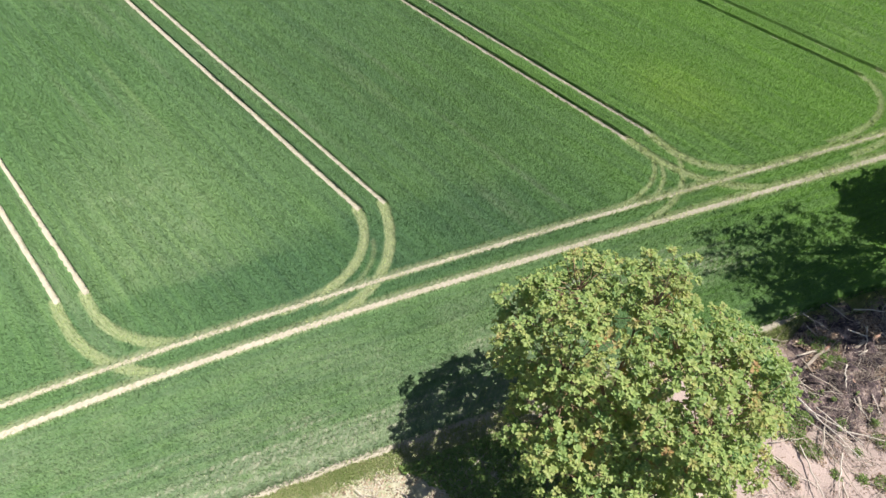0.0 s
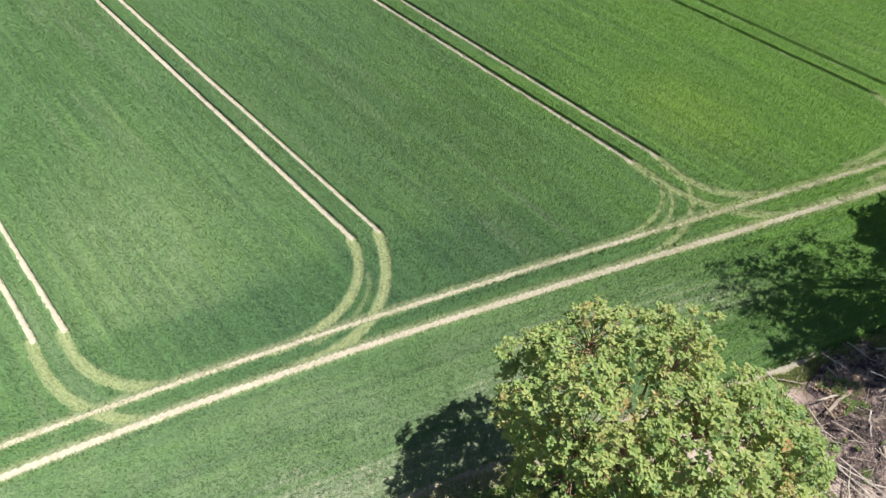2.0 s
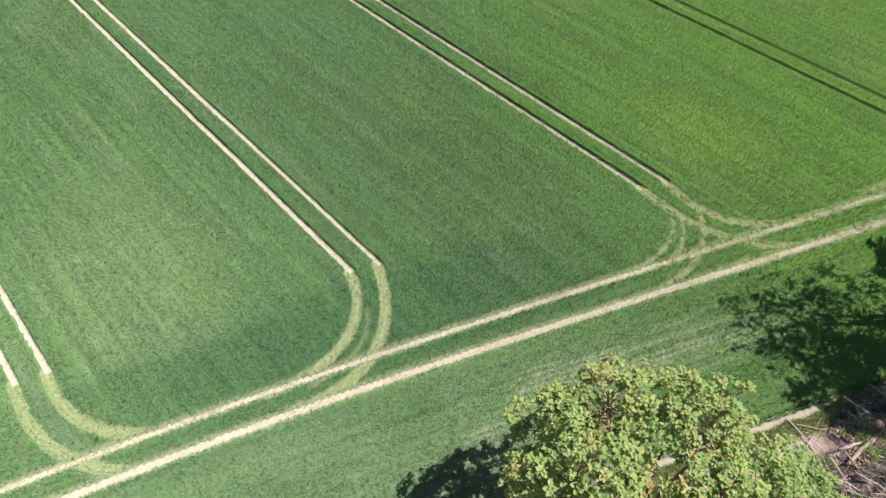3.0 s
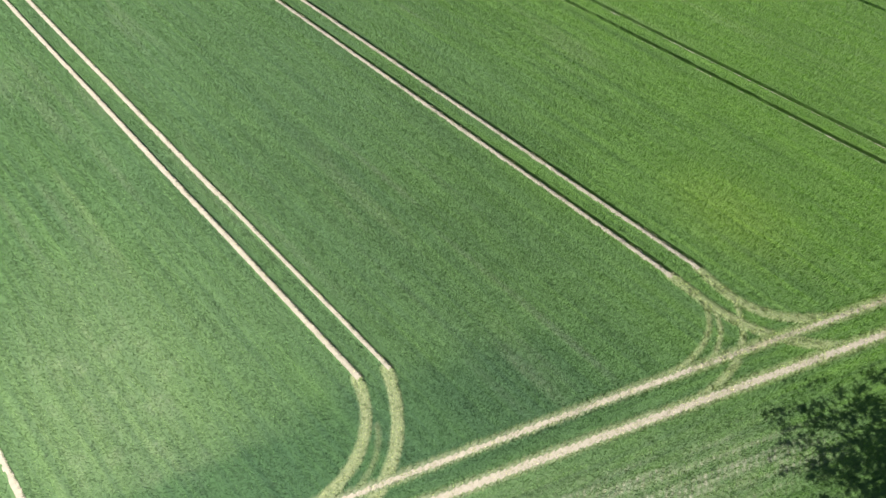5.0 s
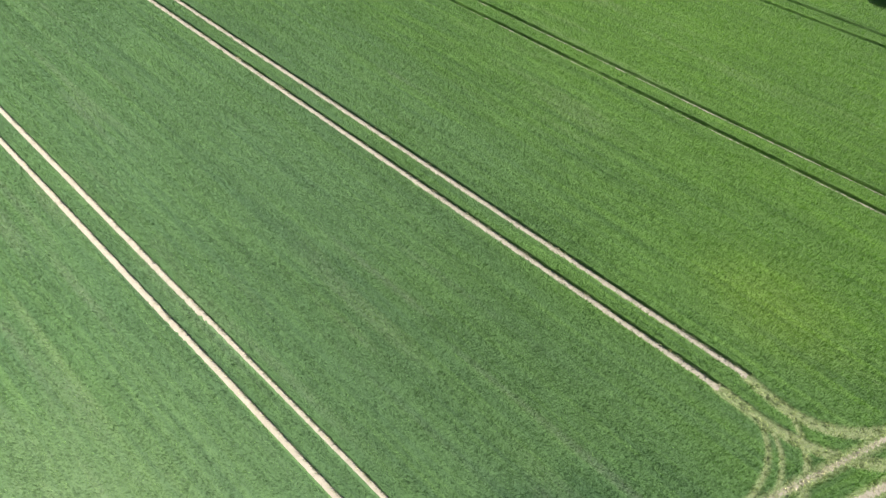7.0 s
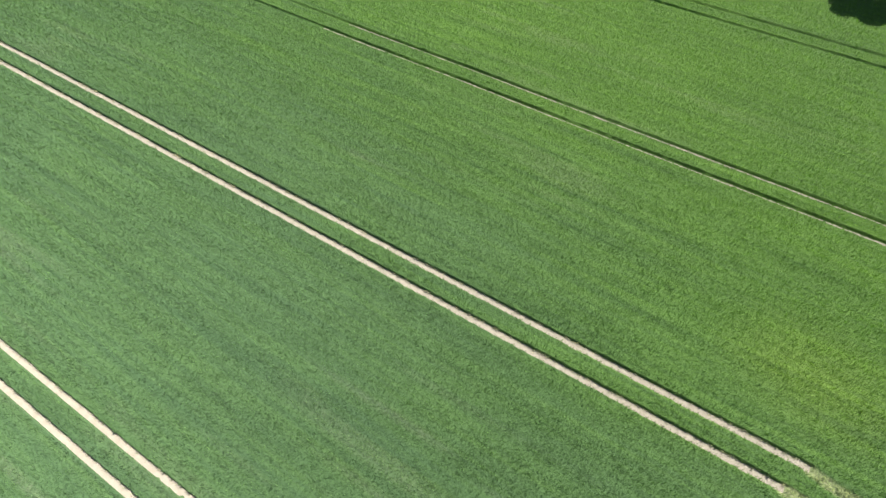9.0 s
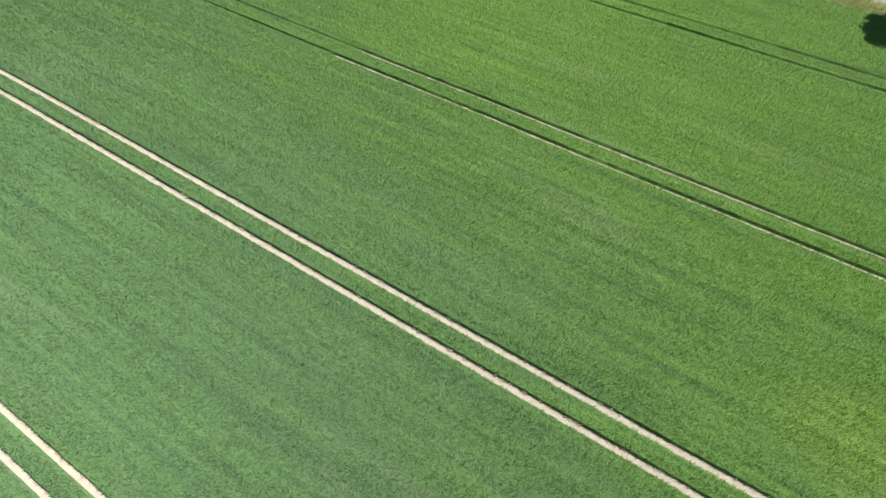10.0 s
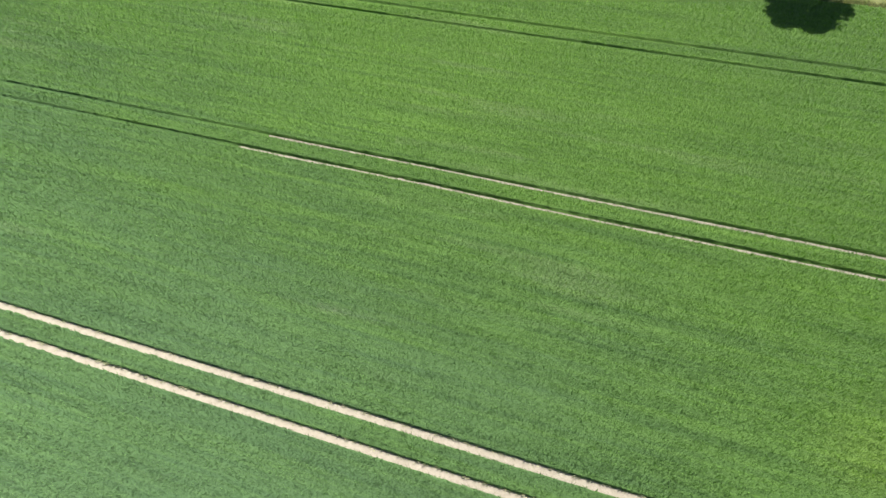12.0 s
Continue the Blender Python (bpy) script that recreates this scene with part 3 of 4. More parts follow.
# ---- wheat: single blades over the canopy ----
def blades(n, box, seed):
    rng = np.random.default_rng(seed)
    x, y = rng.uniform(box[0], box[1], n), rng.uniform(box[2], box[3], n)
    ok = in_polygon(x, y, STRETCH) & (ragged_edge(x, y) > -0.11)
    # farther plants are drawn coarser and sparser, with the same cover
    size = 0.245 + 0.15 * smooth(40, 110, np.hypot(x - 8, y - 12))
    ok &= rng.random(n) < (0.245 / size) ** 2
    x, y, size = x[ok], y[ok], size[ok]
    top, flat, thin, bare, dip, cover = plan(x, y)
    low = (bare > 0.25) & (rng.random(len(x)) < cover)
    # single plants make the edge of the field
    top = np.where((y - edge_of(x) < 0.6) & (bare < 0.25), -0.10 - 0.1 * rng.random(len(x)), top)
    top, flat, thin = np.where(low, GROUND + 0.03, top), np.where(low, 0.95, flat), np.where(low, 0.0, thin)
    ok = low | ((bare < 0.25) & (dip < 0.2) & (rng.random(len(x)) > 0.5 * thin))
    x, y, top, flat, thin, size = x[ok], y[ok], top[ok], flat[ok], thin[ok], size[ok]
    n = len(x)
    # tufts and drill rows stand higher and lower; the lush eastern crop has closed evenly
    along = np.where(y + 0.45 * x > 25.4, x, (y + 0.45 * x) * 0.91)
    top = top + 0.17 * smooth(20, 34, x) * flat * smooth(0.5, 0.8, vnoise(x, y, 0.33, 63))
    uneven = (1 - 0.75 * smooth(48, 75, x)) * (1 - flat)
    top = top + uneven * ((vnoise(x, y * 0.8, 0.2, 61) - 0.5) * 0.08 + (vnoise(along, (x + y) * 0.04, 0.45, 62) - 0.5) * 0.06)
    turn, lean = rng.uniform(0, 2 * np.pi, n), rng.uniform(0.10, 0.80, n)
    lean = np.maximum(lean, flat * rng.uniform(1.0, 1.4, n))
    length = rng.uniform(0.7, 1.35, n) * 0.32 * (size / 0.27) ** 0.5 * (1 - 0.3 * flat)
    dx, dy = np.cos(turn), np.sin(turn)
    w = rng.uniform(0.7, 1.3, n) * size * 0.105
    far = smooth(35, 90, np.hypot(x - 8, y - 12))
    base = np.stack([x, y, top - 0.05 - (0.06 + 0.03 * far) * (1 - flat)], -1)
    acr = np.stack([-dy * w, dx * w, np.zeros(n)], -1)
    tip = base + np.stack([dx * np.sin(lean) * length, dy * np.sin(lean) * length, np.cos(lean) * length], -1)
    v = np.stack([base - acr, base + acr, tip], 1).reshape(-1, 3)
    # trodden blades on the wheel tracks are bleached
    worn = low[ok]
    return v, np.repeat(np.where(worn, 0.25, flat), 3), np.repeat(np.where(worn, 1.6, thin), 3)


sets = [blades(3550000, (-21, 97, -18, 121), 1)]
bv = np.concatenate([s[0] for s in sets])
me = fast_mesh("blades", bv, np.arange(len(bv)).reshape(-1, 3), [("lodged", np.concatenate([s[1] for s in sets])), ("thin", np.concatenate([s[2] for s in sets]))])
tagged(part("blades", me, M_BLADE, wheat), kind="stuff")


# ---- grass verge ----
def grass(n, seed, size):
    rng = np.random.default_rng(seed)
    x = rng.uniform(-30, 60, n)
    e = -0.30 - 0.04 * smooth(3, 1, x) - 0.25 * smooth(15, 21, x) + 0.50 * smooth(29, 32, x) + 0.18 * smooth(2, 4, x) * smooth(17, 14, x) - np.abs(rng.normal(0, 0.75, n)) * (1 + 3.0 * smooth(1, 5, x) * smooth(17, 12, x))
    y = edge_of(x) + e + (vnoise(x, x * 0, 1.2, 31) - 0.5) * 0.3
    ok = rng.random(n) < 1.1 * np.maximum(smooth(-2.8, -0.8, e), 0.8 * smooth(1, 5, x) * smooth(17, 12, x)) * (0.35 + 0.9 * vnoise(x, y, 1.1, 33))
    x, y = x[ok], y[ok]
    n = len(x)
    turn, lean, length = rng.uniform(0, 2 * np.pi, n), rng.uniform(0.2, 1.1, n), rng.uniform(0.5, 1.2, n) * size
    dx, dy, w = np.cos(turn), np.sin(turn), rng.uniform(0.015, 0.035, n)
    z = np.full(n, GROUND - 0.02)
    base = np.stack([x, y, z], -1)
    acr = np.stack([-dy * w, dx * w, np.zeros(n)], -1)
    tip = base + np.stack([dx * np.sin(lean) * length, dy * np.sin(lean) * length, np.cos(lean) * length], -1)
    return np.stack([base - acr, base + acr, tip], 1).reshape(-1, 3)


gv = grass(110000, 5, 0.32)
verge = part("verge_grass", fast_mesh("verge_grass", gv, np.arange(len(gv)).reshape(-1, 3)), M_GRASS)
rng = np.random.default_rng(6)
gv = grass(60000, 7, 0.42)
gv = np.stack([EAST_END - (gv[:, 1] - edge_of(gv[:, 0])), gv[:, 0] * 0.8 + 20, gv[:, 2]], -1)
east = part("verge_grass", fast_mesh("verge_grass", gv, np.arange(len(gv)).reshape(-1, 3)), M_GRASS)
tagged(east, "yellow-green grass strip at the end of the field", "grass", kind="stuff")
tagged(verge, "rough light green grass along the edge of the crop", "grass", kind="stuff")


# ---- farm track at the end of the field ----
ty = np.linspace(-60, 200, 400)
tx = np.linspace(-1.6, 1.6, 9)
TX, TY = np.meshgrid(tx, ty, indexing="ij")
TZ = GROUND + 0.05 - 0.10 * (np.abs(TX) / 1.6) ** 4 - 0.05 * np.exp(-((np.abs(TX) - 0.9) / 0.3) ** 2) + (vnoise(TX, TY, 0.5, 51) - 0.5) * 0.02
TX = 99.7 + TX * (1 + (vnoise(TY, TY * 0, 1.5, 52) - 0.5) * 0.12) + (vnoise(TY, TY * 0, 25.0, 53) - 0.5) * 0.6
idx = np.arange(TX.size).reshape(TX.shape)
quads = np.stack([idx[:-1, :-1], idx[1:, :-1], idx[1:, 1:], idx[:-1, 1:]], -1).reshape(-1, 4)
M_TRACK, nt, b = material("pale_gravel", 0.95, 0.1)
nt.links.new(ramp_of(nt, noise_of(nt, place_of(nt), 3.0, 7.0, 0.7), [(0.2, (0.40, 0.35, 0.31)), (0.8, (0.66, 0.61, 0.56))]), b.inputs["Base Color"])
bump_of(nt, b, noise_of(nt, place_of(nt), 14.0, 5.0, 0.7), 0.8, 0.04)
track = part("road", fast_mesh("road", np.stack([TX, TY, TZ], -1).reshape(-1, 3), quads, smooth=True), M_TRACK)
tagged(track, "pale gravel farm track beside the grass strip", "road", kind="structure")


# ---- trees ----
def leaf_cloud(centres, outward, per, spread, size, rng):
    """Folded two-triangle leaves round clump centres."""
    n = len(centres) * per
    face = outward * 0.6 + np.array([0.0, 0.0, 0.65]) + rng.normal(0, 0.35, outward.shape)
    face = np.repeat(face / np.linalg.norm(face, axis=1)[:, None], per, 0)
    off = rng.normal(0, 1, (n, 3)) * spread * rng.uniform(0.7, 1.5, (len(centres), 1)).repeat(per, 0)
    along = (off * face).sum(1)[:, None]
    # each clump is a flat rosette whose rim droops
    c = np.repeat(centres, per, 0) + off - face * (along * 0.6 + ((off - along * face) ** 2).sum(1)[:, None] * 1.1)
    # the leaves of a tuft spread from its shoot and hang outwards
    away = off - along * face
    away /= np.linalg.norm(away, axis=1)[:, None] + 1e-6
    nrm = face + rng.normal(0, 0.30, (n, 3)) + off * 1.3
    nrm /= np.linalg.norm(nrm, axis=1)[:, None]
    a = away + rng.normal(0, 0.45, (n, 3))
    a -= nrm * (a * nrm).sum(1)[:, None]
    a /= np.linalg.norm(a, axis=1)[:, None]
    bb = np.cross(nrm, a)
    s = rng.uniform(0.65, 1.3, n)[:, None] * size
    stem, tip = c - a * s * 0.5, c + a * s * 0.55 - nrm * s * 0.12
    left, right = c + bb * s * 0.36 + nrm * s * 0.10, c - bb * s * 0.36 + nrm * s * 0.10
    v = np.stack([stem, right, tip, left], 1).reshape(-1, 3)
    i = np.arange(n)[:, None] * 4
    f = np.concatenate([i + np.array([[0, 1, 2]]), i + np.array([[0, 2, 3]])], 1).reshape(-1, 3)
    return v, f


def tree(base, lobes, clumps, per, leaf, seed, label, trunk_r=0.32, gaps=0.36, hollow=0.12, grain=0.95):
    """A broad-leaved tree: lobes are (centre, radii) of the parts of its crown, in metres from its foot."""
    rnd, rng = random.Random(seed), np.random.default_rng(seed)
    z0 = ground_at(base[0], base[1]) - 0.1
    root = new("tree")
    root.location = (base[0], base[1], z0)
    fork = Vector((0.15, -0.1, 4.0))
    trunk = crooked((0, 0, 0), fork, 0.12, 6, rnd)
    part("trunk", tubes_mesh("trunk", [tube(trunk, [trunk_r * (1.45 if i == 0 else 1.05 - 0.06 * i) for i in range(7)], 10)]), M_BARK, root)
    cs, outs = [], []
    # every lobe bears smaller bosses of foliage over its upper side
    bosses = []
    for c, r in lobes:
        c, r = np.array(c), np.array(r)
        bosses.append((c, r * 0.80, 0.55))
        for k in range(11):
            d = np.array([math.cos(k * 2.4 + seed), math.sin(k * 2.4 + seed), 0.0]) * math.sqrt(1 - (0.95 - k * 0.13) ** 2)
            d[2] = 0.95 - k * 0.13
            bosses.append((c + d * r * rng.uniform(0.62, 0.80), r * rng.uniform(0.27, 0.42), 1.0))
    total = sum((r[0] * r[1] + r[1] * r[2] + r[0] * r[2]) * w for c, r, w in bosses)
    for c, r in lobes:
        c, r = np.array(c), np.array(r)
        limbs = []
        for k in range(4):
            d = rng.normal(0, 1, 3)
            d[2] = abs(d[2]) * 0.8 + 0.1
            d /= np.linalg.norm(d)
            limbs.append(c + d * r * 0.72)
        for end in limbs:
            mid = Vector(c * 0.55 + np.array(end) * 0.25) + fork * 0.2
            mid.z = max(mid.z, fork.z + 0.8)
            p = crooked(fork - Vector((0, 0, 0.3)), mid, 0.18, 4, rnd)[:-1] + crooked(mid, end, 0.22, 5, rnd)
            ts = [tube(p, [trunk_r * (0.5 - 0.45 * i / (len(p) - 1)) for i in range(len(p))], 6)]
            for _ in range(7):
                s = p[rnd.randint(4, len(p) - 2)]
                d = Vector(rng.normal(0, 1, 3))
                d.z = abs(d.z) * 0.7
                e = s + d.normalized() * rnd.uniform(1.0, 2.3)
                q = crooked(s, e, 0.12, 3, rnd)
                ts.append(tube(q, [0.05, 0.035, 0.022, 0.012], 4))
            part("limb", tubes_mesh("limb", ts), M_BARK, root)
    for c, r, w in bosses:
        n = int(clumps * w * (r[0] * r[1] + r[1] * r[2] + r[0] * r[2]) / total)
        d = rng.normal(0, 1, (n * 3, 3))
        d /= np.linalg.norm(d, axis=1)[:, None]
        d = d[d[:, 2] > -0.75][:n]
        # uneven outline: bays and gaps that run in from the surface
        bay = vnoise(d[:, 0] * 3 + d[:, 2] * 2, d[:, 1] * 3 - d[:, 2], 1.0, seed % 9)
        rad = rng.uniform(0.45, 1.0, len(d)) ** 0.5 * (0.78 + 0.36 * bay)
        pos = c + d * r * rad[:, None]
        ok = np.ones(len(pos), bool)
        for c2, r2 in lobes:
            ok &= (((pos - np.array(c2)) / np.array(r2)) ** 2).sum(1) > hollow
        lump = vnoise(pos[:, 0] + pos[:, 2] * 0.6, pos[:, 1] - pos[:, 2] * 0.5, grain, 3 + seed % 5)
        ok &= lump > gaps
        cs.append(pos[ok])
        outs.append(d[ok])
    v, f = leaf_cloud(np.concatenate(cs), np.concatenate(outs), per, 0.19, leaf, rng)
    part("crown", fast_mesh("crown", v, f), M_LEAF, root)
    return tagged(root, label, "tree")


def apart(points, gap):
    """The points that keep that distance from all kept before them."""
    kept = np.empty((0, 3))
    for p in points:
        if not len(kept) or ((kept - p) ** 2).sum(1).min() > gap * gap:
            kept = np.vstack([kept, p])
    return kept


def tufts(centres, axes, tones, size, rng):
    """Whorls of round folded leaves, each spreading from the end of a shoot."""
    per = 14
    n = len(centres) * per
    axis = np.repeat(axes, per, 0)
    side = np.cross(axis, np.tile([0.31, 0.87, 0.38], (n, 1)))
    side /= np.linalg.norm(side, axis=1)[:, None]
    k = np.tile(np.arange(per), len(centres))
    turn = k * 2.4 + np.repeat(rng.uniform(0, 6.28, len(centres)), per) + rng.normal(0, 0.25, n)
    rise = np.where(k < 8, rng.uniform(-0.30, 0.30, n), rng.uniform(0.35, 0.9, n))
    out = side * np.cos(turn)[:, None] + np.cross(axis, side) * np.sin(turn)[:, None]
    along = out * np.cos(rise)[:, None] + axis * np.sin(rise)[:, None]
    along += rng.normal(0, 0.16, (n, 3))
    along /= np.linalg.norm(along, axis=1)[:, None]
    nrm = axis + rng.normal(0, 0.32, (n, 3))
    nrm -= along * (nrm * along).sum(1)[:, None]
    nrm /= np.linalg.norm(nrm, axis=1)[:, None]
    across = np.cross(nrm, along)
    s = (rng.uniform(0.75, 1.25, n) * np.where(k < 8, 1.0, 0.72) * np.repeat(rng.uniform(0.8, 1.2, len(centres)), per))[:, None] * size
    foot = np.repeat(centres, per, 0) + along * s * 0.22 + axis * np.where(k < 8, 0.0, 0.05)[:, None]
    shape = ((0.0, 0.0, 0.0), (0.30, -0.36, 0.08), (0.74, -0.30, 0.03), (1.05, 0.0, -0.14), (0.74, 0.30, 0.03), (0.30, 0.36, 0.08))
    v = np.stack([foot + (along * a + across * b + nrm * c) * s for a, b, c in shape], 1).reshape(-1, 3)
    i = np.arange(n)[:, None] * 6
    f = np.concatenate([i + np.array([[0, q, q + 1]]) for q in (1, 2, 3, 4)], 1).reshape(-1, 3)
    return v, f, np.repeat(tones, per * 6)


def open_tree(base, lobes, bays, seed, label):
    """A spreading tree whose foliage hangs in separate sprays on a visible framework of limbs. Lobes: (centre, radii) of its outline; bays: (centre, radius) of openings; all in the world."""
    rnd, rng = random.Random(seed), np.random.default_rng(seed)
    foot = Vector((base[0], base[1], ground_at(*base) - 0.1))
    root = new("tree")
    root.location = foot
    here = np.array(foot)

    def outside(p, limit):
        ok = np.ones(len(p), bool)
        for c, r in lobes:
            ok &= (((p - np.array(c)) / np.array(r)) ** 2).sum(1) > limit
        return ok

    def clear(p, scale=1.0):
        ok = np.ones(len(p), bool)
        for c, r in bays:
            ok &= np.linalg.norm(p - np.array(c), axis=1) > r * scale
        return ok

    shells = []
    for depth, lo, hi, gap, low in ((0.62, 0.82, 1.0, 1.08, -0.35), (0.34, 0.60, 0.76, 1.2, -0.3), (0.12, 0.34, 0.5, 1.6, -0.45)):
        pts = []
        for c, r in lobes:
            d = rng.normal(0, 1, (2600, 3))
            d /= np.linalg.norm(d, axis=1)[:, None]
            d = d[d[:, 2] > low]
            pts.append(np.array(c) + d * np.array(r) * rng.uniform(lo, hi, (len(d), 1)))
        pts = np.concatenate(pts)
        pts = pts[outside(pts, depth) & (clear(pts) | (pts[:, 2] < 6.5))]
        rng.shuffle(pts)
        shells.append(apart(pts, gap))
    # valleys between the boughs part the outer sprays
    wave = sum(np.sin(shells[0] @ k + c) for k, c in zip(rng.normal(0, 1.25, (5, 3)), rng.uniform(0, 6.28, 5)))
    shells[0] = shells[0][(wave > np.quantile(wave, 0.18)) | (shells[0][:, 0] < 10.8)]
    sprays = np.concatenate(shells)
    core = np.array([base[0], base[1], 6.0])
    # main limbs end near sprays that lie far from each other
    ends = [sprays[np.argmax(sprays[:, 2])]]
    for _ in range(10):
        d = np.min([((sprays - e) ** 2).sum(1) for e in ends], 0)
        ends.append(sprays[np.argmax(d)])
    ends = np.array(ends)
    owner = np.argmin(((sprays[:, None] - ends[None]) ** 2).sum(2), 1)
    fork = Vector((0.15, -0.1, 4.2))
    part("trunk", tubes_mesh("trunk", [tube(crooked((0, 0, 0), fork, 0.12, 6, rnd), [0.36 * (1.45 if i == 0 else 1.05 - 0.05 * i) for i in range(7)], 10)]), M_BARK, root)
    centres, axes, tones, sizes = [], [], [], []
    for k, e in enumerate(ends):
        mid = fork * 0.45 + Vector((e - here)) * 0.5
        mid.z = max(mid.z, fork.z + 0.9)
        path = crooked(fork - Vector((0, 0, 0.35)), mid, 0.2, 4, rnd)[:-1] + crooked(mid, Vector(e - here) * 0.97 + fork * 0.03, 0.3, 6, rnd)
        ts = [tube(path, [0.15 * (1 - 0.92 * i / (len(path) - 1)) for i in range(len(path))], 7)]
        for spray in sprays[owner == k]:
            goal = Vector(spray - here)
            step = min(range(3, len(path) - 2), key=lambda i: (path[i] - goal).length + 0.8 * max(0.0, path[i].z - goal.z + 0.5))
            start = path[step].lerp(path[step - 1], rnd.random())
            q = crooked(start, goal, 0.16, 5, rnd)
            ts.append(tube(q, [0.042, 0.034, 0.028, 0.022, 0.017, 0.012], 5))
            out = spray - core
            out[2] = abs(out[2]) * 0.6 + 1.5
            out /= np.linalg.norm(out)
            r = rng.uniform(0.42, 0.84)
            d = rng.normal(0, 1, (150, 3))
            d /= np.linalg.norm(d, axis=1)[:, None]
            d *= rng.uniform(0, 1, (150, 1)) ** 0.4
            h = (d * out).sum(1)[:, None]
            d = d - out * h * 0.5 - out * ((d - out * h) ** 2).sum(1)[:, None] * 0.2
            p = apart(spray + d * r, 0.44)
            p = p[clear(p, 0.8) | (p[:, 2] < 6.8)]
            if not len(p):
                continue
            for t in p[:6]:
                ts.append(tube(crooked(goal, Vector(t - here), 0.05, 2, rnd), [0.018, 0.014, 0.008], 3))
            a = out * 0.4 + np.array([0.12, -0.07, 0.75]) + (p - spray) * 0.35 + rng.normal(0, 0.3, p.shape)
            centres.append(p)
            axes.append(a / np.linalg.norm(a, axis=1)[:, None])
            # the low outer sprays have greened, those round the middle are still yellowish or bronze
            green = smooth(2.0, 4.6, spray[0] - 13.0) * smooth(0.0, -2.5, spray[1])
            tones.append(np.clip(rng.normal(0.35 + rng.uniform(0, 0.24) + (0.17 if rng.random() < 0.08 else 0.0) - 0.28 * green, 0.13, len(p)), 0, 1))
        part("limb", tubes_mesh("limb", ts), M_LIMB, root)
    v, f, tone = tufts(np.concatenate(centres) - here, np.concatenate(axes), np.concatenate(tones), 0.215, rng)
    part("crown", fast_mesh("crown", v, f, [("tone", tone)]), M_TUFT, root)
    return tagged(root, label, "tree")


open_tree((13.2, 1.2), [((13.3, 2.3, 9.9), (5.6, 6.4, 5.5)), ((15.6, -2.2, 10.2), (2.6, 3.2, 4.7)), ((18.1, -1.6, 8.8), (1.9, 2.7, 3.2)), ((9.7, 2.7, 7.5), (2.4, 2.9, 3.3)),
                        ((9.1, 0.3, 9.7), (3.5, 4.5, 3.0)), ((12.4, -1.4, 10.9), (4.0, 3.3, 4.8)), ((12.6, 6.2, 9.5), (2.4, 3.1, 4.0)), ((16.1, 2.7, 12.3), (2.5, 2.0, 3.6)), ((13.6, -3.6, 8.6), (3.2, 2.6, 3.4))],
          [((8.3, 4.1, 9.4), 1.75), ((9.4, 3.3, 7.6), 1.3), ((9.0, 2.9, 10.2), 1.05), ((9.9, 3.0, 11.8), 0.8), ((20.2, 0.4, 9.5), 2.0), ((18.7, 1.0, 11.4), 1.5), ((14.9, -3.8, 12.6), 0.7)],
          11, "broad spreading deciduous tree in fresh yellow-green spring leaf")
tree((42.6, -7.2), [((-1.2, 3.6, 15.6), (4.8, 4.6, 3.8)), ((2.2, 0.5, 14.0), (4.2, 4.2, 4.2)), ((0.8, -2.0, 11.8), (3.8, 3.6, 3.4)), ((-1.0, 3.2, 15.0), (2.6, 2.6, 2.2))],
     1400, 10, 0.26, 23, "open-crowned deciduous tree at the wood's edge", gaps=0.5, hollow=0.0, grain=0.85, trunk_r=0.17)
tree((38.6, -11.0), [((-0.4, 4.0, 14.6), (2.6, 2.5, 2.3)), ((1.8, 1.4, 12.4), (3.8, 3.8, 3.6)), ((1.6, -1.2, 9.6), (3.6, 3.6, 3.2)), ((0.8, 2.4, 10.6), (3.2, 2.8, 2.6)), ((-2.6, 2.4, 10.2), (2.4, 2.4, 2.2))],
     1350, 18, 0.32, 31, "slender open-crowned deciduous tree over the brush", trunk_r=0.2, gaps=0.45)
tree((50.8, -8.0), [((0.0, 0.5, 10.5), (4.2, 4.2, 5.5)), ((2.0, -2.5, 9.0), (4.0, 4.0, 4.0)), ((-2.0, 1.0, 7.5), (3.5, 3.5, 3.5))],
     1300, 24, 0.34, 29, "tall dense deciduous tree at the wood's edge", gaps=0.3)
tree((98.3, 17.0), [((0.0, 0.5, 9.0), (4.2, 4.3, 4.4)), ((-1.0, 1.6, 8.2), (3.6, 3.8, 3.6))],
     1300, 24, 0.34, 37, "round dense deciduous tree on the grass strip at the field's end", gaps=0.22)


# ---- felled wood and brush beside the field ----
def heap(x, y):
    """Height of the brush heap."""
    q = ((x - 29.0) / 5.0) ** 2 + ((y + 8.3) / 2.6) ** 2 + 0.25 * (x - 29.0) * (y + 8.3) / 9.0
    return 0.75 * math.exp(-q) * (0.5 + float(vnoise(np.float64(x), np.float64(y), 1.1, 44)))


def mound_at(x, y):
    """Top of the rotted leaves in the heap, lumpy, over the earth."""
    q = ((x - 29.0) / 5.0) ** 2 + ((y + 8.3) / 2.6) ** 2 + 0.25 * (x - 29.0) * (y + 8.3) / 9.0
    z = GROUND + (vnoise(x, y, 2.6, 21) - 0.5) * 0.5 + (vnoise(x, y, 0.9, 22) - 0.5) * 0.22 + 0.1
    lump = 0.9 * (vnoise(x, y, 0.8, 45) - 0.5) + 0.5 * (vnoise(x, y, 0.38, 46) - 0.5)
    return z - 0.16 + 0.75 * np.exp(-q) * (0.5 + vnoise(x, y, 1.1, 44)) + lump * (0.15 + 0.5 * np.exp(-q))


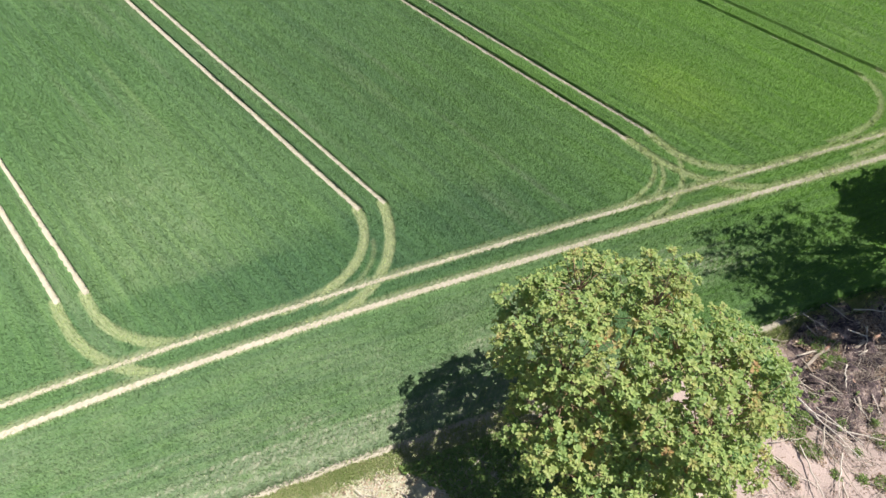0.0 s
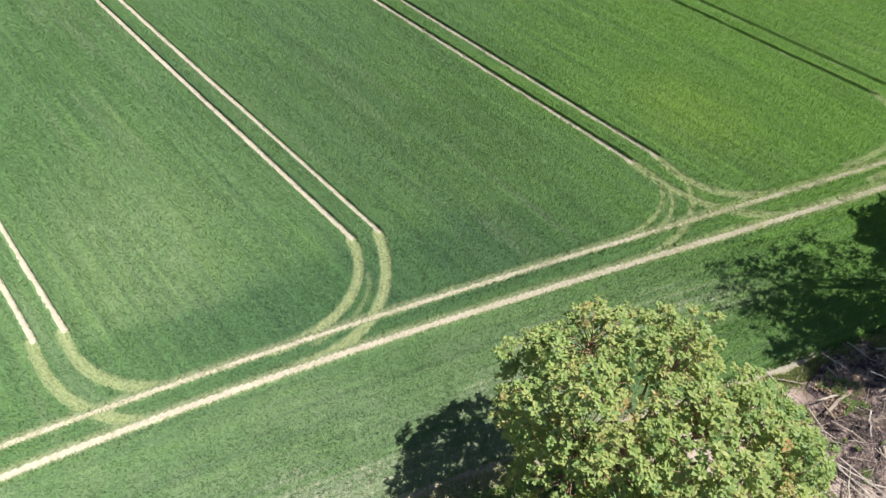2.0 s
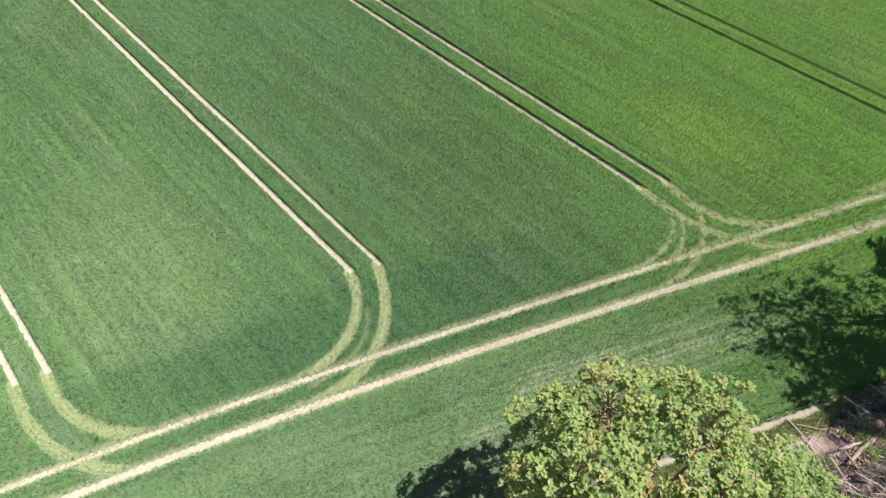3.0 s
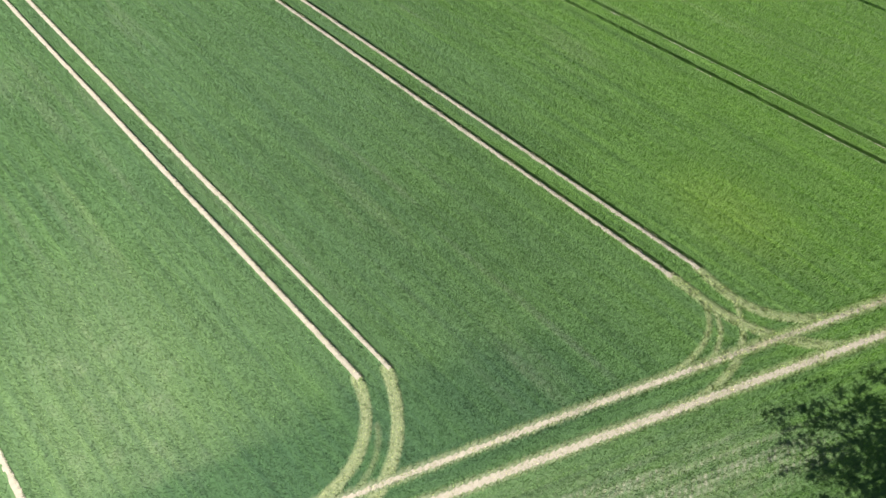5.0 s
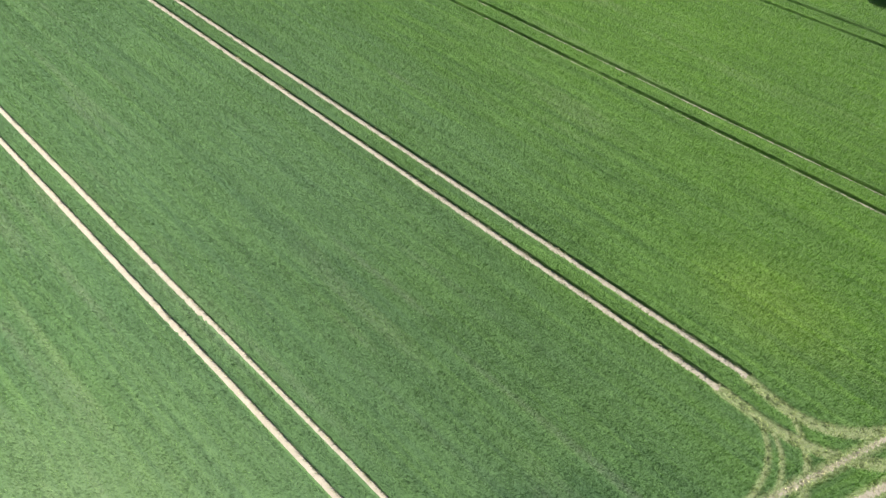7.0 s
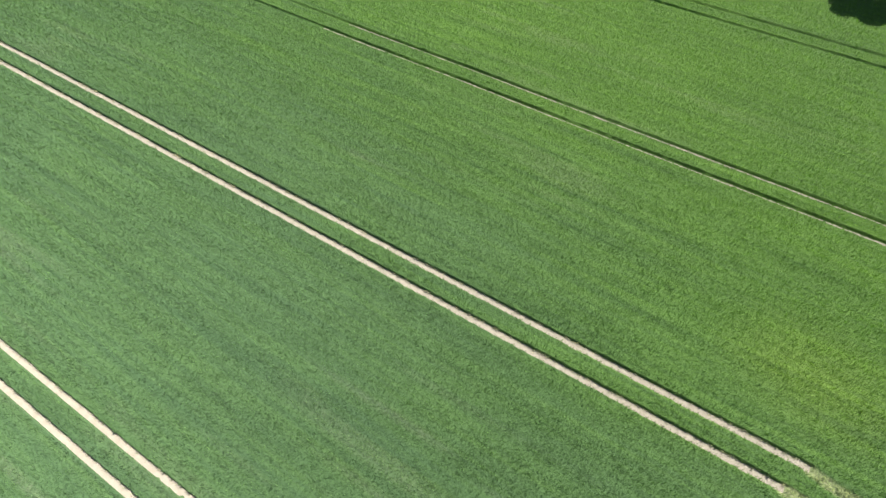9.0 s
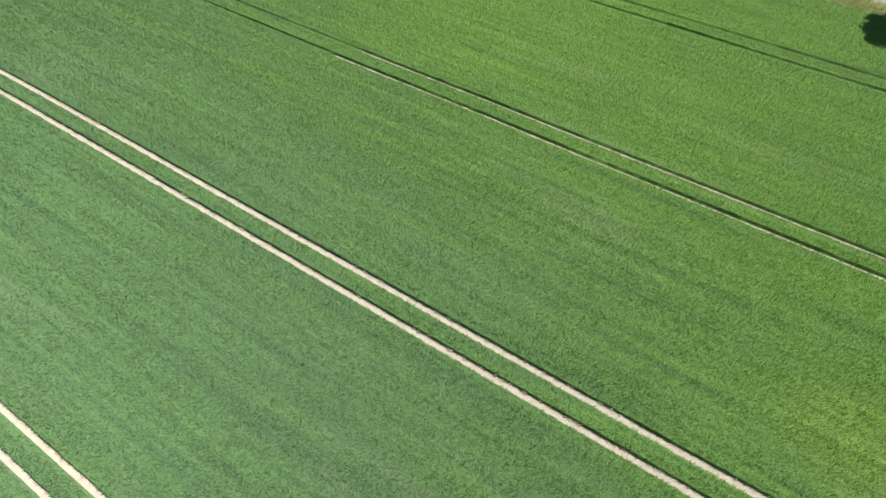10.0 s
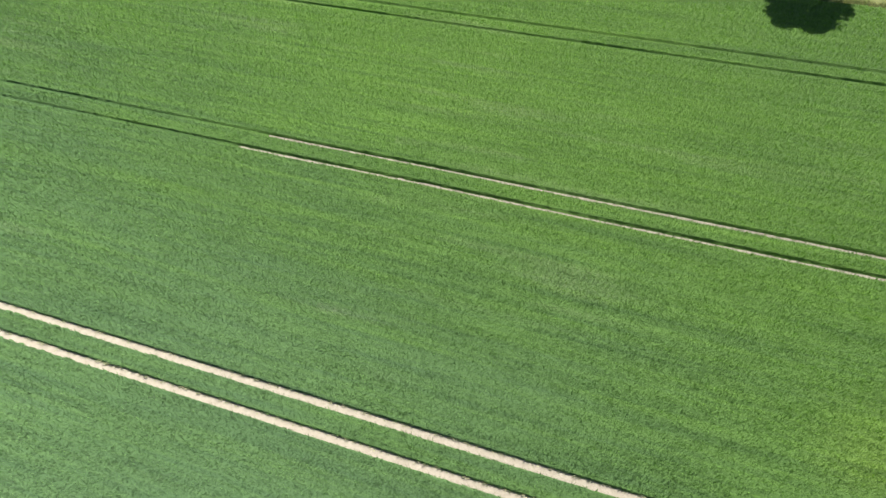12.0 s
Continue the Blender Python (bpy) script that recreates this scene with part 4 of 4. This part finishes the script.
def branch_mesh(length, r, twigs, seed):
    rnd = random.Random(seed)
    p = crooked((-length / 2, 0, r), (length / 2, rnd.uniform(-0.2, 0.2), r + rnd.uniform(0, 0.15)), length * 0.035, 7, rnd)
    ts = [tube(p, [r * (1 - 0.75 * i / 7) for i in range(8)], 6)]
    for _ in range(twigs):
        k = rnd.randint(2, 6)
        s = p[k]
        a = rnd.choice((-1, 1)) * rnd.uniform(0.4, 1.0)
        l = rnd.uniform(0.15, 0.4) * length
        e = s + Vector((math.cos(a) * l, math.sin(a) * l, rnd.uniform(0.0, 0.25) * l))
        ts.append(tube(crooked(s, e, l * 0.06, 3, rnd), [r * 0.4, r * 0.3, r * 0.2, r * 0.08], 4))
    return tubes_mesh("fallen_branch", ts)


def in_wood(rng, n, box, keep=1.6):
    out = []
    while len(out) < n:
        x, y = rng.uniform(box[0], box[1]), rng.uniform(box[2], box[3])
        if y < edge_of(x) - keep:
            out.append((x, y))
    return out


rng = np.random.default_rng(41)
kinds = [branch_mesh(l, r, t, 50 + i) for i, (l, r, t) in enumerate([(3.6, 0.045, 3), (2.6, 0.035, 4), (4.4, 0.055, 3), (1.8, 0.03, 3), (3.0, 0.05, 5), (1.2, 0.028, 2)])]
for i, (x, y) in enumerate(in_wood(rng, 95, (17, 36, -16, -4)) + in_wood(rng, 25, (-8, 8, -4, 9))):
    ob = part("fallen_branch", kinds[i % 6], M_DEADWOOD)
    a = rng.normal(-62, 38) if i % 3 else rng.uniform(0, 360)
    ob.matrix_basis = pose(x, y, ground_at(x, y) + rng.uniform(0.0, 0.12) + 0.7 * heap(x, y), rng.uniform(-6, 6), rng.uniform(-7, 7), a)
    tagged(ob, "bleached bare fallen branch lying on the brown earth", "branch", "fallen branches")


def log_thing(x, y, length, r, turn, seed):
    rnd = random.Random(seed)
    p = crooked((-length / 2, 0, r), (length / 2, 0, r), 0.05, 6, rnd)
    root = new("log")
    root.matrix_basis = pose(x, y, ground_at(x, y) + 0.02 + 0.6 * heap(x, y), 0, -6, turn)
    part("bark", tubes_mesh("bark", [tube(p, [r * rnd.uniform(0.9, 1.08) for _ in p], 9)]), M_DEADWOOD, root)
    part("split_end", tubes_mesh("split_end", [tube([p[-1] - Vector((0.3, 0, 0)), p[-1] + Vector((0.25, 0, 0.02)), p[-1] + Vector((0.5, 0.06, 0.05))], [r * 1.04, r * 0.8, r * 0.15], 8)]), M_SPLIT, root, "torn reddish wood")
    return tagged(root, "grey broken log with a torn reddish end", "log", "logs")


log_thing(28.1, -6.4, 2.5, 0.10, -8, 1)
log_thing(31.5, -8.2, 1.8, 0.11, -20, 2)
log_thing(27.4, -9.6, 1.6, 0.10, 40, 4)

# long bleached stems that lie on top of the brush: middle, length, turn, thickness, how crooked
def long_stem(length, r, bend, forks, seed):
    rnd = random.Random(seed)
    n = 10
    p = crooked((-length / 2, 0, r), (length / 2, 0, r + 0.08), length * bend, n, rnd)
    ts = [tube(p, [r * (1 - 0.6 * i / n) * rnd.uniform(0.9, 1.1) for i in range(n + 1)], 6)]
    for _ in range(forks):
        i = rnd.randint(5, n - 2)
        l = rnd.uniform(0.18, 0.32) * length
        a = rnd.choice((-1, 1)) * rnd.uniform(0.3, 0.6)
        e = p[i] + Vector((math.cos(a) * l, math.sin(a) * l, 0.1 * l))
        ts.append(tube(crooked(p[i], e, l * 0.05, 3, rnd), [r * 0.45, r * 0.36, r * 0.25, r * 0.1], 4))
    return tubes_mesh("dead_branch", ts)


for i, (x, y, length, turn, r, bend) in enumerate([
        (24.1, -9.2, 4.6, -103, 0.042, 0.012), (24.5, -9.3, 3.5, -84, 0.036, 0.012), (23.8, -9.9, 4.4, -90, 0.046, 0.01), (24.7, -9.6, 3.1, -97, 0.036, 0.01),
        (24.2, -9.7, 4.0, -93, 0.028, 0.012), (23.9, -10.2, 3.2, -99, 0.034, 0.015), (24.4, -10.0, 3.8, -88, 0.026, 0.01), (25.4, -10.9, 2.7, -61, 0.06, 0.012),
        (20.9, -9.8, 3.3, -129, 0.055, 0.018), (22.0, -11.1, 3.1, -161, 0.05, 0.02), (16.7, -6.7, 1.9, -133, 0.075, 0.012), (16.3, -7.0, 1.4, -128, 0.04, 0.03), (20.0, -7.7, 0.9, -80, 0.045, 0.02),
        (18.8, -8.0, 2.1, -127, 0.034, 0.06), (26.9, -9.9, 2.1, -122, 0.045, 0.03), (27.9, -8.3, 1.8, -159, 0.06, 0.04), (31.7, -7.5, 1.2, -75, 0.05, 0.02),
        (20.2, -9.7, 1.7, -68, 0.03, 0.02), (19.2, -9.5, 1.2, -98, 0.028, 0.03), (18.0, -6.4, 1.2, -117, 0.028, 0.03), (27.9, -10.6, 1.8, -140, 0.04, 0.03), (28.4, -11.1, 2.6, -155, 0.05, 0.03)]):
    ob = part("dead_branch", long_stem(length, r, bend, i % 3, 300 + i), M_PALEWOOD)
    ob.matrix_basis = pose(x, y, ground_at(x, y) + 0.22 + 0.8 * heap(x, y), 0, -2, turn)
    tagged(ob, "long pale bleached stem lying over the brush", "branch", "long dead branches")


def twigs(n, seed, box, clump, thick=0.011):
    """Thin broken sticks, three-sided."""
    rng = np.random.default_rng(seed)
    vs, fs, o = [], [], 0
    for x, y in in_wood(rng, n, box, 1.9):
        rim = min(x - box[0], box[1] - x, y - box[2])
        if vnoise(np.float64(x), np.float64(y), 1.8, 35) < clump or rim < 0.14 * (box[1] - box[0]) * vnoise(np.float64(x), np.float64(y), 1.5, 39):
            continue
        l, r, a, tilt = rng.uniform(0.3, 1.0) ** 1.5 * 1.8, thick * rng.uniform(0.5, 2.0), rng.uniform(0, 6.28), rng.normal(0.12, 0.22)
        c = np.array([x, y, ground_at(x, y) + rng.uniform(0.02, 0.22) + heap(x, y) * rng.uniform(0.3, 1.0)])
        d = np.array([math.cos(a) * math.cos(tilt), math.sin(a) * math.cos(tilt), math.sin(tilt)])
        s, u = np.array([-d[1], d[0], 0]), np.array([0, 0, 1.0])
        for e, rr in ((-1, r), (1, r * 0.5)):
            vs += [c + d * e * l / 2 + s * rr, c + d * e * l / 2 - s * rr, c + d * e * l / 2 + u * rr * 1.6]
        fs += [(o, o + 1, o + 4, o + 3), (o + 1, o + 2, o + 5, o + 4), (o + 2, o, o + 3, o + 5)]
        o += 6
    return fast_mesh("brushwood", np.array(vs), np.array(fs))


# rotted leaves and chips fill the heap under its sticks
mx, my = np.meshgrid(np.arange(22.5, 37.01, 0.12), np.arange(-13.0, -4.49, 0.12), indexing="ij")
mz = mound_at(mx, my)
idx = np.arange(mx.size).reshape(mx.shape)
mound = part("leaf_mound", fast_mesh("leaf_mound", np.stack([mx, my, mz], -1).reshape(-1, 3), np.stack([idx[:-1, :-1], idx[1:, :-1], idx[1:, 1:], idx[:-1, 1:]], -1).reshape(-1, 4)), M_SHADED_MOULD)
tagged(mound, "uneven mound of dark purplish-brown rotting leaves and chips with painted shade", "leaf mound", kind="stuff")

brush = part("brushwood", twigs(4200, 61, (15, 40, -18, -4), 0.60), M_DEADWOOD)
tagged(brush, "tangle of thin dry grey sticks over the cleared earth", "brushwood", kind="stuff")
brush = part("brushwood", twigs(900, 63, (24.5, 36, -10.5, -5), 0.50, 0.012), M_BRUSH)
tagged(brush, "heap of tangled grey-brown cut brush with dark gaps", "brushwood", kind="stuff")
brush = part("brushwood", twigs(600, 64, (26, 34, -12.5, -8.4), 0.52, 0.016), M_DEADWOOD)
tagged(brush, "bleached tangle of broken sticks over the cut brush", "brushwood", kind="stuff")
brush = part("brushwood", twigs(2500, 62, (-12, 12, -6, 11), 0.35), M_DEADWOOD)
tagged(brush, "tangle of thin dry grey sticks beside the verge", "brushwood", kind="stuff")


def scatter_leaves(n, seed, box, size, up, low, name):
    rng = np.random.default_rng(seed)
    x, y = rng.uniform(box[0], box[1], n), rng.uniform(box[2], box[3], n)
    ok = (y < edge_of(x) - 1.5) & (vnoise(x, y, 1.3, 37) + 0.25 * vnoise(x, y, 0.4, 38) > low)
    ok &= np.minimum(np.minimum(x - box[0], box[1] - x), y - box[2]) > 0.14 * (box[1] - box[0]) * vnoise(x, y, 1.5, 39)
    x, y = x[ok], y[ok]
    r = smooth(-1.5, -3.5, y - edge_of(x))
    z = GROUND + r * ((vnoise(x, y, 2.6, 21) - 0.5) * 0.5 + (vnoise(x, y, 0.9, 22) - 0.5) * 0.22 + 0.1)
    z = np.maximum(z, np.where((x > 22.5) & (x < 37) & (y > -13) & (y < -4.5), mound_at(x, y), z)) + rng.uniform(0.02, up, len(x))
    c = np.stack([x, y, z], -1)
    o = np.tile(np.array([[0, 0, 0.5]]), (len(c), 1))
    v, f = leaf_cloud(c, o, 1, 0.02, size, rng)
    return fast_mesh(name, v, f)


litter = part("leaf_litter", scatter_leaves(42000, 71, (15, 40, -18, -3), 0.12, 0.08, 0.68, "leaf_litter"), M_LITTER)
tagged(litter, "brown and straw-coloured dead leaves on the earth", "leaf litter", kind="stuff")
litter = part("leaf_litter", scatter_leaves(6000, 76, (15, 40, -18, -3), 0.09, 0.05, 0.0, "leaf_litter"), M_LITTER)
tagged(litter, "thin scatter of small dead leaves and chips on the earth", "leaf litter", kind="stuff")
litter = part("leaf_litter", scatter_leaves(12000, 75, (23, 37, -11, -4.5), 0.15, 0.14, 0.70, "leaf_litter"), M_LITTER)
tagged(litter, "withered pale leaf clusters on the cut brush", "leaf litter", kind="stuff")
litter = part("leaf_litter", scatter_leaves(20000, 72, (-12, 14, -6, 11), 0.13, 0.10, 0.40, "leaf_litter"), M_LITTER)
tagged(litter, "pale dead leaves beside the grass verge", "leaf litter", kind="stuff")


under = part("undergrowth", scatter_leaves(26000, 77, (9.5, 19.5, -6.5, 3.5), 0.15, 0.35, 0.45, "undergrowth"), M_WEED)
tagged(under, "patchy green weeds on the earth under the tree", "undergrowth", kind="stuff")
under = part("undergrowth", scatter_leaves(60000, 73, (2.5, 17, -7, 9.5), 0.16, 0.40, 0.18, "undergrowth"), M_WEED)
tagged(under, "low dark green weeds in the shade of the tree", "undergrowth", kind="stuff")


def sprout(x, y, r, h, seed):
    rnd, rng = random.Random(seed), np.random.default_rng(seed)
    root = new("shrub")
    root.location = (x, y, ground_at(x, y))
    ts = []
    for _ in range(7):
        a = rnd.uniform(0, 2 * math.pi)
        e = Vector((math.cos(a) * r * 0.6, math.sin(a) * r * 0.6, h * rnd.uniform(0.5, 0.9)))
        ts.append(tube(crooked((0, 0, -0.05), e, 0.05, 4, rnd), [0.014, 0.012, 0.009, 0.007, 0.004], 4))
    part("stems", tubes_mesh("stems", ts), M_BARK, root)
    n = int(45 * r * r) + 10
    d = rng.normal(0, 1, (n, 3))
    d /= np.linalg.norm(d, axis=1)[:, None]
    d[:, 2] = np.abs(d[:, 2])
    pos = d * np.array([r * rnd.uniform(0.5, 1.2), r * rnd.uniform(0.5, 1.2), h]) * (rng.uniform(0.2, 1.0, (n, 1)) ** 0.5)
    v, f = leaf_cloud(pos, d, 9, 0.10, 0.12, rng)
    part("leaves", fast_mesh("leaves", v, f), M_WEED, root)
    return tagged(root, "low green sprouting shrub among the dry brush", "shrub", "shrubs")


weeds = part("weeds", scatter_leaves(26000, 74, (19, 31, -14, -5), 0.12, 0.30, 0.81, "weeds"), M_WEED)
tagged(weeds, "light green weeds coming up through the brush", "weeds", kind="stuff")

weeds = part("weeds", scatter_leaves(16000, 78, (23.4, 29.4, -11.2, -7.0), 0.13, 0.26, 0.66, "weeds"), M_WEED)
tagged(weeds, "dark green weeds growing between the cut branches", "weeds", kind="stuff")

rng = np.random.default_rng(81)
for i, (x, y) in enumerate([(27.0, -8.1), (28.6, -8.9), (25.2, -9.7), (24.4, -11.4), (22.0, -11.0), (25.6, -7.6), (26.9, -11.2), (23.0, -12.2)]):
    sprout(x, y, rng.uniform(0.3, 0.8), rng.uniform(0.2, 0.5), 90 + i)
